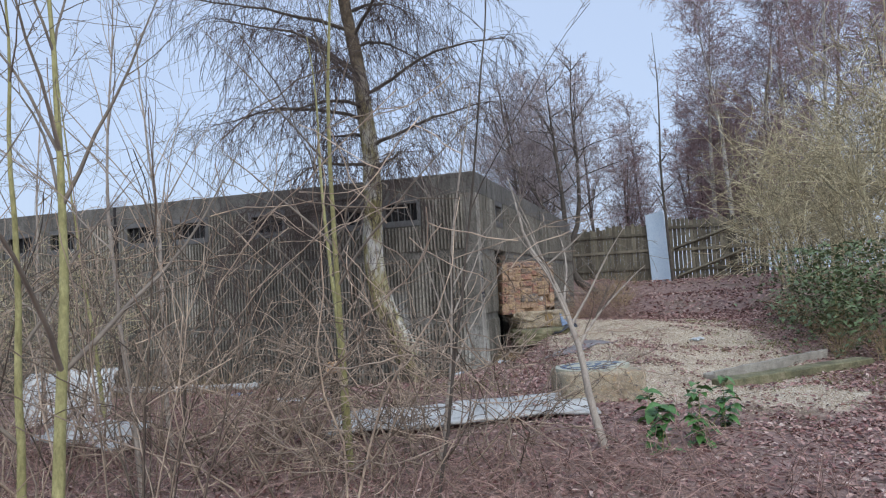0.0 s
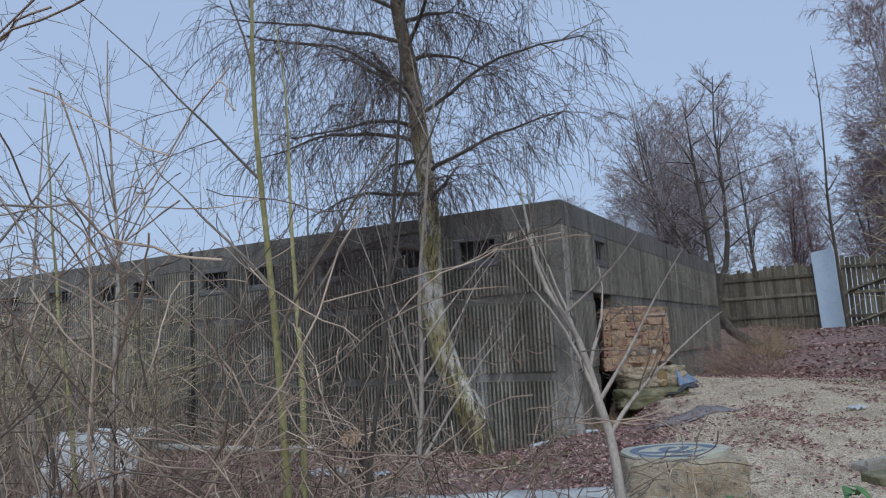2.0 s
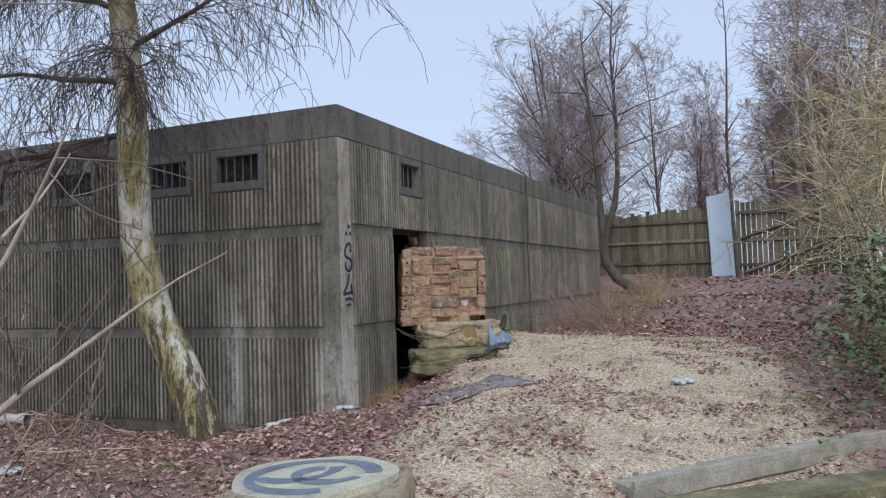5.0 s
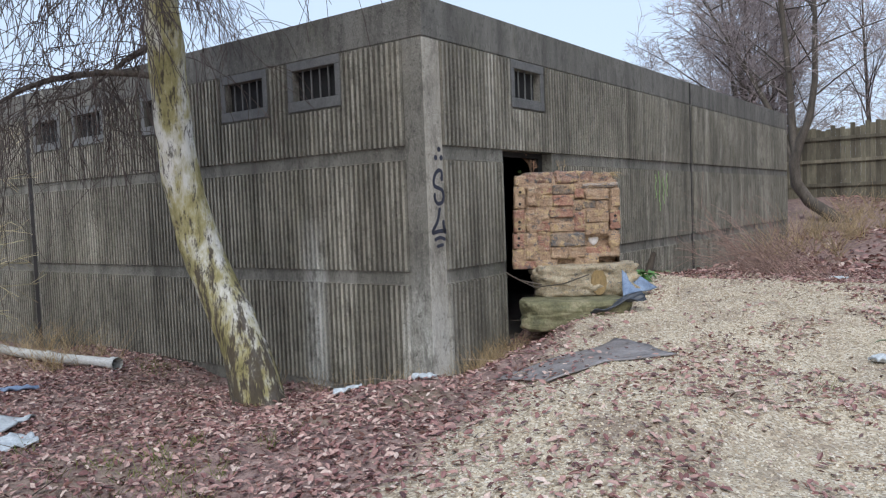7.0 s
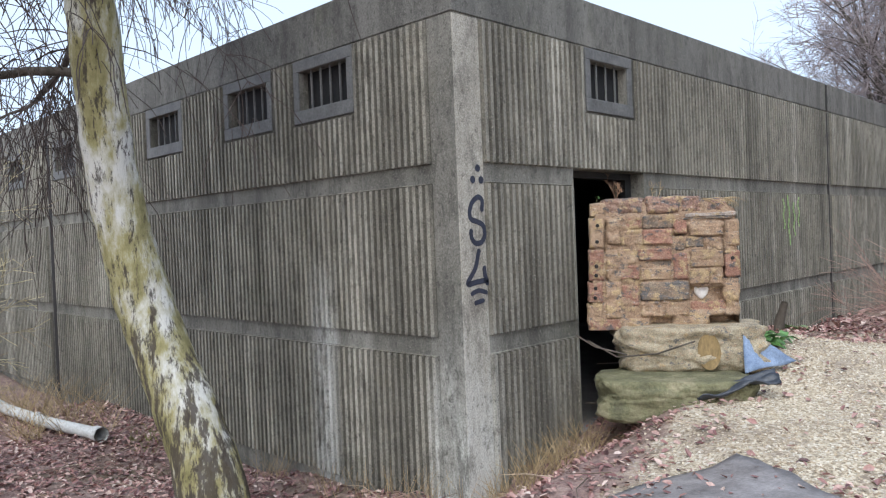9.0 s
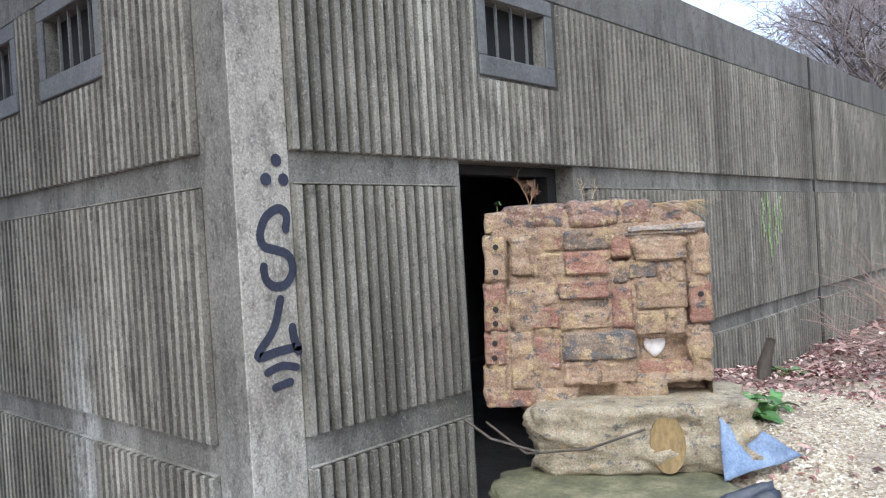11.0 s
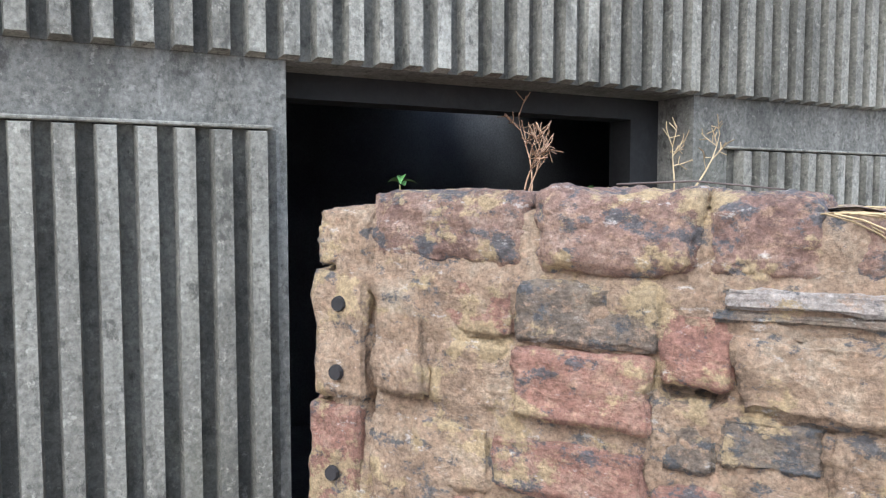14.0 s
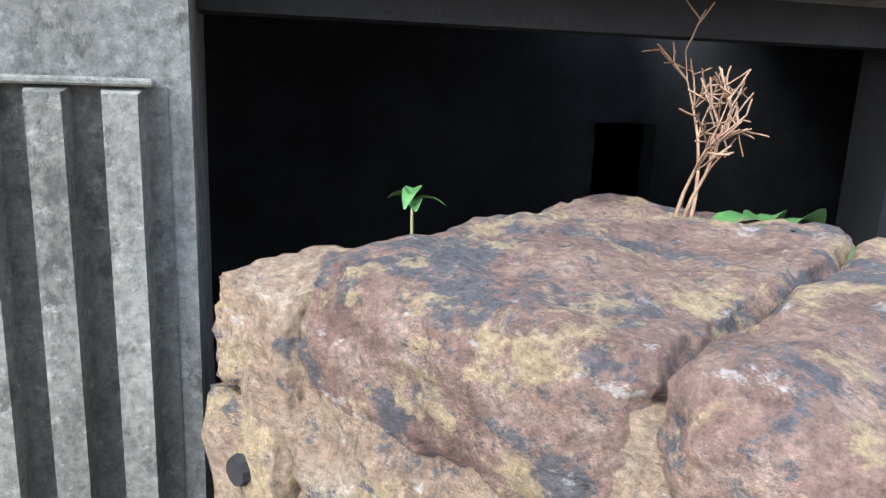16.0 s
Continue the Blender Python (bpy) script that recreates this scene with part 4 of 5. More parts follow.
def lie(name, outline, z, thick, material, label, category, pos, turn=(0, 0, 0), waves=0.0, drape=False):
    """A thin sheet with a wandering edge, lying on the ground."""
    b = bmesh.new()
    n = 14
    lx, ly = outline
    grid = [[None] * (n + 1) for _ in range(n + 1)]
    for i in range(n + 1):
        for j in range(n + 1):
            u, v = i / n - 0.5, j / n - 0.5
            e = 1 + 0.10 * noise.noise(Vector((u * 5 + pos[0], v * 5 + pos[1], 1.7)))
            grid[i][j] = b.verts.new((u * lx * e, v * ly * e, waves * noise.noise(Vector((u * 4 + pos[0], v * 4, 0.3)))))
    for i in range(n):
        for j in range(n):
            b.faces.new((grid[i][j], grid[i + 1][j], grid[i + 1][j + 1], grid[i][j + 1]))
    g = bmesh.ops.extrude_face_region(b, geom=list(b.faces))
    for v in g["geom"]:
        if isinstance(v, bmesh.types.BMVert):
            v.co.z += thick
    bmesh.ops.recalc_face_normals(b, faces=b.faces)
    ob = part(name, b, material, None, "", True)
    ob.matrix_world = pose(pos[0], pos[1], z, *turn)
    if drape:
        ob.matrix_world = pose(pos[0], pos[1], 0, 0, 0, turn[2])
        for v in ob.data.vertices:
            w = ob.matrix_world @ v.co
            v.co.z += gz(w.x, w.y) + 0.006 + 0.5 * abs(waves)
    return tagged(ob, label, category)


lie("fallen_sheet", (2.6, 0.95), -0.10, 0.03, SHEET, "pale weathered sheet lying on leaf litter", "sheet", (-1.75, 6.9), (3, -2, 14), 0.04)
lie("fallen_sheet", (1.15, 0.85), 0.0, 0.04, SHEET, "pale crumpled sheet leaning in the scrub", "sheet", (-7.5, 7.9), (50, 0, 25), 0.14)
lie("fallen_sheet", (0.7, 0.5), -0.22, 0.02, SHEET, "pale crumpled sheet on leaf litter", "sheet", (-3.5, 7.6), (6, 0, 40), 0.07)
lie("fallen_sheet", (1.3, 0.45), -0.1, 0.03, SHEET, "pale crumpled sheet in the thicket", "sheet", (-5.4, 5.9), (20, 0, -10), 0.10)
lie("wet_sheet", (0.66, 1.05), 0.148, 0.008, WETSHEET, "wet grey sheet half buried in gravel", "sheet", (-0.97, 11.15), (3, 2, -28), 0.012, True)
RA, RB, RC = Vector((-1.53, 13.10, 0.64)), Vector((-1.27, 13.32, 0.42)), Vector((-1.47, 12.98, 0.37))
b = bmesh.new()
tri_rows = []
for i in range(13):
    row = []
    for j in range(i + 1):
        u, v = i / 12, (j / i if i else 0)
        p = RA.lerp(RB, u).lerp(RA.lerp(RC, u), v)
        row.append(b.verts.new(p + Vector((0.5, -0.6, 0.6)) * (0.022 * math.sin(v * 9 + u * 2) * u * (1 - 0.6 * u) + 0.02 * noise.noise(p * 9))))
    tri_rows.append(row)
for i in range(12):
    for j in range(i + 1):
        b.faces.new((tri_rows[i][j], tri_rows[i + 1][j], tri_rows[i + 1][j + 1]))
        if j < i:
            b.faces.new((tri_rows[i][j], tri_rows[i + 1][j + 1], tri_rows[i][j + 1]))
g_ = bmesh.ops.extrude_face_region(b, geom=list(b.faces))
for v in g_["geom"]:
    if isinstance(v, bmesh.types.BMVert):
        v.co += Vector((0.002, -0.003, 0.005))
bmesh.ops.recalc_face_normals(b, faces=b.faces)
tagged(part("tarpaulin_scrap", b, CLOTH, None, "", True), "torn faded blue tarpaulin hanging over rubble", "tarpaulin")
lie("plastic_scrap", (0.5, 0.13), 0.34, 0.01, DARKCLOTH, "dark torn plastic on the gravel edge", "plastic sheet", (-1.42, 12.72), (10, -14, 35), 0.05)
for px, py, lx, ly, m_, lb in ((-3.95, 8.65, 0.42, 0.22, PLASTIC, "crumpled pale plastic bag on leaves"), (-4.6, 8.75, 0.55, 0.4, PLASTIC, "pale crumpled plastic on leaves"), (-5.8, 9.5, 0.3, 0.18, CLOTH, "scrap of light blue plastic on leaves"),
                               (-2.75, 10.6, 0.22, 0.14, PLASTIC, "small pale rag among leaves"), (-2.1, 10.75, 0.16, 0.12, PLASTIC, "small pale rag among leaves"), (0.75, 12.2, 0.2, 0.12, PLASTIC, "scrap of white plastic on the track"), (-0.2, 16.3, 0.2, 0.1, PLASTIC, "scrap of white plastic on the track")):
    lie("plastic_scrap", (lx, ly), gz(px, py) + 0.02, 0.015, m_, lb, "litter", (px, py), (6, 4, px * 50), 0.035, True)

# pipe along the wall
pt = Tubes()
pt.add([Vector((-9.4, 10.55, -0.26)), Vector((-8.2, 10.5, -0.27)), Vector((-7.2, 10.55, -0.27)), Vector((-6.25, 10.68, -0.27))], [0.055] * 4, 12)
pipe = pt.mesh("drain_pipe", PIPE)
tagged(pipe, "weathered white plastic pipe lying by the wall", "pipe")
for xx, yy in ((-6.27, 10.677), (-7.4, 10.54)):
    ct = Tubes()
    ct.add([Vector((xx - 0.05, yy, -0.27)), Vector((xx + 0.05, yy + 0.01, -0.27))], [0.068, 0.068], 12)
    ct.mesh("collar", PIPE, pipe)

# concrete kerb and timber rail beside the track
for nm, a, b_, w, h, m_, lb, cat in (("concrete_beam", (0.82, 8.6), (2.6, 9.8), 0.26, 0.20, MOSSROCK, "long mossy concrete beam lying on soil", "beam"), ("concrete_channel", (0.74, 9.05), (2.25, 10.6), 0.2, 0.10, SLAB, "pale grooved concrete channel length", "beam")):
    va, vb = Vector((*a, 0)), Vector((*b_, 0))
    ln = (vb - va).length
    bb = bmesh.new()
    box(bb, -ln / 2, ln / 2, -w / 2, w / 2, 0, h, 0.012)
    if nm == "concrete_channel":
        box(bb, -ln / 2, ln / 2, -w / 2, -w / 2 + 0.03, h - 0.005, h + 0.03)
    bmesh.ops.subdivide_edges(bb, edges=[e for e in bb.edges if e.calc_length() > 0.4], cuts=24)
    for v in bb.verts:
        v.co += Vector((0, 1, 1)) * 0.008 * noise.noise(v.co * 9)
    ob = part(nm, bb, m_)
    mid = (va + vb) / 2
    ob.matrix_world = pose(mid.x, mid.y, gz(mid.x, mid.y) - (0.0 if nm == "concrete_channel" else 0.09), 0, -2, math.degrees(math.atan2((vb - va).y, (vb - va).x)))
    tagged(ob, lb, cat)

# far fence, gate and panel
fence = thing("fence", "tall old wooden board fence with rails", "fence", at=(-3, 31, 0.9))
FI = Matrix.Translation((3, -31, -0.9))


def fence_board(x, w, z0, z1, y=31.0, parent=fence):
    bb = bmesh.new()
    box(bb, x - w / 2, x + w / 2, y - 0.012, y + 0.012, z0, z1, 0.004)
    ob = part("board", bb, FENCEWOOD, parent)
    ob.matrix_parent_inverse = FI
    return ob


x = -7.0
while x < 0.35:
    fence_board(x, 0.125, 0.9, 3.2 + RNG.uniform(-0.12, 0.08) + 0.03 * (x + 3))
    x += 0.128
for z in (1.5, 2.2, 2.85):
    bb = bmesh.new()
    box(bb, -7.0, 0.4, 30.93, 30.985, z - 0.05, z + 0.05, 0.006)
    part("rail", bb, FENCEWOOD, fence).matrix_parent_inverse = FI
gate = thing("gate", "old slatted wooden gate with diagonal brace", "gate", at=(-3, 31, 0.9))
x = 0.72
while x < 4.2:
    fence_board(x, 0.135, 1.0, 3.4 + RNG.uniform(-0.14, 0.06), 31.05, gate)
    x += 0.158
for z in (1.35, 2.15, 3.05):
    bb = bmesh.new()
    box(bb, 0.65, 4.2, 30.96, 31.03, z - 0.055, z + 0.055, 0.006)
    part("rail", bb, FENCEWOOD, gate).matrix_parent_inverse = FI
for xa, za, xb, zb in ((0.8, 2.2, 3.4, 3.05), (0.9, 1.1, 3.4, 2.0)):
    tb = Tubes()
    tb.add([Vector((xa, 30.94, za)), Vector((xb, 30.94, zb))], [0.06, 0.06], 4)
    tb.mesh("brace", FENCEWOOD, gate, False).matrix_parent_inverse = FI
bb = bmesh.new()
pv = [bb.verts.new((xx, 30.86 + yy, zz)) for yy in (0, 0.03) for xx, zz in ((-0.12, 0.9), (0.62, 0.9), (0.5, 3.55), (0.42, 3.9), (0.3, 3.7), (-0.22, 3.62))]
bb.faces.new(pv[:6])
bb.faces.new(pv[11:5:-1])
for k in range(6):
    bb.faces.new((pv[k], pv[6 + k], pv[6 + (k + 1) % 6], pv[(k + 1) % 6]))
bmesh.ops.recalc_face_normals(bb, faces=bb.faces)
tagged(part("blue_panel", bb, PANEL), "torn pale blue panel leaning on the fence", "panel")

# ---- birch ----
rng = np.random.default_rng(3)
birch = thing("birch_tree", "leaning mossy birch with drooping bare twigs", "tree", at=(-3.35, 10.22, -0.2))
BI = Matrix.Translation((3.35, -10.22, 0.2))
TR = [Vector(p) for p in ((-3.33, 10.24, -0.45), (-3.38, 10.2, -0.02), (-3.49, 10.13, 0.4), (-3.66, 10.05, 0.84), (-3.74, 9.98, 1.2), (-3.77, 9.9, 1.65), (-3.73, 9.83, 2.2), (-3.67, 9.75, 2.9), (-3.68, 9.7, 3.5), (-3.8, 9.7, 4.6), (-3.95, 9.7, 5.5), (-4.1, 9.7, 7.0), (-4.2, 9.7, 8.6), (-4.2, 9.7, 10.4))]
TRR = [0.23, 0.195, 0.175, 0.16, 0.155, 0.145, 0.138, 0.13, 0.12, 0.10, 0.085, 0.06, 0.04, 0.012]
dense, drad = [], []
for i in range(len(TR) - 1):
    for s in range(6):
        u = s / 6
        a, b_, c, d = TR[max(i - 1, 0)], TR[i], TR[i + 1], TR[min(i + 2, len(TR) - 1)]
        dense.append(0.5 * ((2 * b_) + (c - a) * u + (2 * a - 5 * b_ + 4 * c - d) * u * u + (3 * b_ - a - 3 * c + d) * u ** 3))
        drad.append(TRR[i] * (1 - u) + TRR[i + 1] * u)
tt = Tubes()
tt.add(dense, drad, 24)
for k, v in enumerate(tt.v):
    ax = dense[k // 24]
    q = Vector(v)
    tt.v[k] = q + (q - ax).normalized() * (0.012 * noise.noise(q * 9) + 0.012 * noise.noise(q * 3.2))
tt.mesh("trunk", BIRCH, birch).matrix_parent_inverse = BI
limbs, twigs = Tubes(), Tubes()
BOUGHS = [(2.35, (-1, -0.25, 0.25), 2.3), (2.5, (-0.9, 0.2, 0.1), 2.2), (3.3, (0.9, -0.2, 0.45), 1.9), (3.6, (-0.9, -0.3, 0.3), 2.4), (4.1, (0.95, 0.1, 0.35), 2.3), (4.2, (-0.8, 0.4, 0.5), 2.2), (4.3, (0.1, -0.9, 0.4), 1.8)]
BOUGHS += [(2.9, (0.7, -0.4, 0.3), 1.3), (3.4, (-0.5, 0.8, 0.5), 1.8), (4.5, (-0.6, -0.6, 0.6), 2.0), (4.7, (0.5, 0.7, 0.6), 1.9), (5.5, (-0.9, 0.3, 0.6), 2.2), (5.6, (0.6, -0.6, 0.7), 1.9)]
BOUGHS += [(4.9, (0.8, -0.4, 0.6), 2.2), (5.0, (-0.9, -0.1, 0.5), 2.3), (5.3, (0.1, 0.9, 0.5), 1.8), (5.8, (0.8, 0.3, 0.7), 2.0), (6.0, (-0.8, -0.4, 0.6), 2.0), (6.6, (0.5, -0.7, 0.7), 1.8), (7.2, (-0.6, 0.5, 0.8), 1.7), (7.8, (0.7, 0.2, 0.8), 1.5), (3.9, (-0.3, -0.9, 0.4), 1.7), (3.0, (-0.6, -0.7, 0.2), 1.6)]
for z, d, ln in BOUGHS:
    start = min(dense, key=lambda q: abs(q.z - z))
    way = Vector(d).normalized()
    pts, rad, q = [start.copy()], [0.026], start.copy()
    for i in range(9):
        way = (way + rand_dir(rng) * 0.2 + Vector((0, 0, -0.045))).normalized()
        q = q + way * ln / 9
        pts.append(q.copy())
        rad.append(0.026 * (1 - i / 9.5) + 0.003)
    limbs.add(pts, rad, 6)
    for k in range(40):
        i = int(rng.integers(1, 10))
        s0 = pts[i]
        out = (rand_dir(rng) * 1.2 + (pts[min(i + 1, 9)] - pts[i - 1]).normalized() * 0.8 + Vector((0, 0, 0.1))).normalized()
        sprout(limbs, rng, s0, out, rng.uniform(0.4, 1.3), 0.0055, 1, (9,), 0.17, 0.24, 7, 3, 0.5, 0.9, twigs, 0.0027)
limbs.mesh("branch", BARK, birch).matrix_parent_inverse = BI
twigs.mesh("crown", TWIG, birch).matrix_parent_inverse = BI


# ---- bare trees and scrub ----
def bare_tree(name, label, seed, height, r, stems, bark, twig, kids=(9, 6, 5), spread=0.75, lean=0.12, droop=0.0, tip=0.006, limb=0.42, category="tree"):
    g = np.random.default_rng(seed)
    root = thing(name, label, category)
    trunk, fine = Tubes(), Tubes()
    for s in range(stems):
        d = (Vector((0, 0, 1)) + rand_dir(g) * lean * (1 if stems == 1 else 2.2)).normalized()
        pts, rad, q = [Vector((g.uniform(-0.1, 0.1), g.uniform(-0.1, 0.1), -0.3))], [r], None
        q, n = pts[0].copy(), 10
        for i in range(n):
            d = (d + rand_dir(g) * 0.06 + Vector((0, 0, 0.03))).normalized()
            q = q + d * height / n
            pts.append(q.copy())
            rad.append(r * (1 - (i + 1) / n) + 0.008)
        trunk.add(pts, rad, 8)
        for k in range(kids[0] * 2):
            f = g.uniform(0.22, 1.0)
            i = min(int(f * n), n - 1)
            up = (rand_dir(g) * spread + Vector((0, 0, 0.75))).normalized()
            sprout(trunk, g, pts[i].lerp(pts[i + 1], f * n - i), up, height * limb * (1.15 - 0.75 * f) * g.uniform(0.6, 1.1), max(rad[i] * 0.4, 0.008), 2, kids[1:], droop, 0.13, 6, 4, 0.5, 0.7, fine, tip)
    trunk.mesh("trunk", bark, root)
    fine.mesh("crown", twig, root)
    return root


WHITEBARK = mat("pale_birch_bark", [(0.35, (0.12, 0.10, 0.08)), (0.5, (0.42, 0.4, 0.36)), (0.7, (0.6, 0.58, 0.54))], 5, 40, (1, 1, 0.5), relief=0.3, world_space=False)
t_multi = bare_tree("bare_tree", "bare multi-stemmed tree behind the building", 11, 9.5, 0.10, 4, BARK, FARTWIG, (9, 8, 8), 0.7, 0.10)
t_multi.matrix_world = pose(-4.4, 30.0, 0.5, 0, 0, 40)
bent = Tubes()
bent.add([Vector(q) for q in ((0.75, -0.1, -0.15), (0.2, 0, 0.2), (-0.38, 0, 0.62), (-0.68, 0, 1.1), (-0.72, 0, 1.6), (-0.6, 0, 2.1), (-0.35, 0, 2.7), (-0.22, 0, 3.6), (-0.2, 0, 5.2), (-0.3, 0, 7.2), (-0.2, 0.1, 9.0))], [0.18, 0.16, 0.145, 0.14, 0.13, 0.11, 0.09, 0.075, 0.055, 0.035, 0.012], 10)
bent.add([Vector(q) for q in ((-0.68, 0, 1.75), (-0.78, 0.1, 2.6), (-0.85, 0.1, 4.0), (-1.05, 0.1, 6.2), (-1.2, 0.1, 8.2))], [0.12, 0.1, 0.08, 0.05, 0.012], 8)
bent.add([Vector(q) for q in ((-0.7, 0, 1.6), (-1.3, 0.1, 3.0), (-2.2, 0.1, 4.75), (-3.2, 0.2, 6.5))], [0.08, 0.07, 0.045, 0.01], 8)
fine_ = Tubes()
g_ = np.random.default_rng(17)
for k in range(66):
    a_, b_, z0_, z1_ = ((-0.35, -0.2, 2.6, 8.8), (-0.8, -1.2, 2.4, 8.0), (-1.2, -3.1, 2.8, 6.4))[k % 3]
    f_ = g_.uniform(0, 1)
    sprout(bent, g_, Vector((a_ + (b_ - a_) * f_, 0.08, z0_ + (z1_ - z0_) * f_)), (rand_dir(g_) * 0.8 + Vector((0, 0, 0.8))).normalized(), g_.uniform(1.2, 2.8) * (1.15 - 0.6 * f_), 0.026, 2, (6, 7), 0.0, 0.13, 6, 4, 0.5, 0.75, fine_, 0.006)
t_bent = thing("bare_tree", "bare tree with a bent foot behind the building", "tree")
bent.mesh("trunk", BARK, t_bent)
fine_.mesh("crown", FARTWIG, t_bent)
t_bent.matrix_world = pose(-2.2, 27.2, 0.45)
t_pole = bare_tree("bare_tree", "tall thin bare tree beside the fence", 12, 10.2, 0.07, 1, BARK, FARTWIG, (9, 3, 3), 0.6, 0.02, limb=0.14)
t_pole.matrix_world = pose(0.75, 30.4, 0.9, 0, 0, 0)
t_red = bare_tree("bare_tree", "dense reddish bare young tree beyond the fence", 13, 8.5, 0.09, 3, BARK, PURPLE, (10, 9, 9), 0.5, 0.07)
t_red.matrix_world = pose(3.2, 37, 0.5)
t_birch = bare_tree("bare_tree", "pale-trunked bare birch beyond the fence", 14, 13.5, 0.13, 1, WHITEBARK, PURPLE, (16, 9, 9), 0.6, 0.04, 0.03, limb=0.3)
t_birch.matrix_world = pose(4.6, 36, 0.7)
t_grey = bare_tree("bare_tree", "bare grey tree in the distant woods", 15, 11, 0.12, 1, BARK, FARTWIG, (16, 9, 9), 0.65, 0.06, limb=0.36)
t_grey.matrix_world = pose(-5.2, 38, 0.3)
for src, spots in ((t_red, ((2.2, 41, 1.0, 50), (4.2, 42, 1.1, 130), (5.6, 39, 0.95, 260), (3.4, 45, 1.15, 330), (7.5, 41, 1.1, 100), (-1.6, 44, 1.0, 15))),
                   (t_birch, ((3.6, 33.5, 1.0, 170), (2.6, 36, 1.0, 310), (5.6, 34.5, 1.05, 90), (7.4, 34, 1.1, 200), (9.0, 32, 1.05, 20), (11, 35, 1.15, 140), (8.2, 38, 1.2, 60), (6.2, 29.5, 0.95, 300), (10.5, 28, 1.0, 250))),
                   (t_grey, ((-8.5, 40, 0.75, 50), (-12, 42, 0.7, 110), (-17, 40, 0.62, 200), (-3.2, 45, 1.1, 20), (-0.6, 48, 1.0, 75), (-22, 38, 0.55, 310), (-27, 33, 0.55, 40), (-31, 27, 0.55, 170), (13, 42, 1.2, 30), (-6.8, 34, 0.55, 222))),
                   (t_multi, ((-4.8, 33, 0.8, 200), (-10, 36, 0.62, 90), (-14.5, 35, 0.6, 10), (-20, 33, 0.55, 140)))):
    for x, y, s, turn in spots:
        c = copy_thing(src, pose(x, y, 0.4, 0, 0, turn))
        c.scale = (s, s, s)


def shrub(name, label, seed, height, width, stems, twig, kids=(7, 5), category="bush", tip=0.004, rr=0.012):
    g = np.random.default_rng(seed)
    root = thing(name, label, category)
    wood, fine = Tubes(), Tubes()
    for s in range(stems):
        a, rr_ = g.uniform(0, 6.283), width * 0.28 * math.sqrt(g.uniform(0, 1))
        p = Vector((rr_ * math.cos(a), rr_ * math.sin(a), -0.1))
        d = Vector((math.cos(a) * g.uniform(0.0, 0.5), math.sin(a) * g.uniform(0, 0.5), 1)).normalized()
        sprout(wood, g, p, d, height * g.uniform(0.6, 1.05), rr, 2, kids, 0.015, 0.12, 7, 4, 0.42, 0.7, fine, tip)
    tagged(wood.mesh("stem", twig, root), kind="stuff")
    tagged(fine.mesh("crown", twig, root), kind="stuff")
    return root


bush_a = shrub("bush", "dense bare olive-brown bush on the bank", 21, 3.9, 2.6, 20, OLIVE, (8, 5), tip=0.0055, rr=0.016)
bush_a.matrix_world = pose(4.3, 14.0, 0.5)
for x, y, s, turn in ((3.5, 17.0, 1.0, 70), (4.3, 20.5, 1.15, 140), (4.5, 24, 1.15, 210), (5.6, 16.5, 1.35, 250), (6.2, 20.5, 1.45, 320), (5.3, 12.0, 1.05, 30), (4.9, 27.5, 1.1, 100), (6.6, 25, 1.5, 190)):
    c = copy_thing(bush_a, pose(x, y, gz(x, y), 0, 0, turn))
    c.scale = (s, s, s)


# ---- saplings and thicket by the start of the path ----
def sapling(label, base, height, r, material, seed, forks=7, lean=(0, 0), kink=0.1, limb=0.5):
    g = np.random.default_rng(seed)
    root = thing("sapling", label, "sapling", at=base)
    wood, fine = Tubes(), Tubes()
    d = Vector((lean[0], lean[1], 1)).normalized()
    pts, rad, q, n = [Vector((0, 0, -0.1))], [r], Vector((0, 0, -0.1)), 14
    for i in range(n):
        d = (d + rand_dir(g) * kink + Vector((0, 0, 0.04))).normalized()
        q = q + d * height / n
        pts.append(q.copy())
        rad.append(r * (1 - 0.9 * (i + 1) / n) + 0.002)
    wood.add(pts, rad, 8)
    for k in range(forks):
        f = g.uniform(0.25, 0.95)
        i = int(f * n)
        out = (rand_dir(g) * 0.6 + Vector((0, 0, 0.8))).normalized()
        limb_tube = Tubes()
        sprout(limb_tube, g, pts[i], out, height * limb * (1.1 - 0.7 * f), rad[i] * 0.6, 2, (4, 3), 0.0, 0.12, 7, 5, 0.45, 0.7, fine, 0.0018)
        limb_tube.mesh("branch", SHOOT if material is SAPGREEN else material, root)
    wood.mesh("stem", material, root)
    tagged(fine.mesh("crown", SHOOT, root), kind="stuff")
    return root


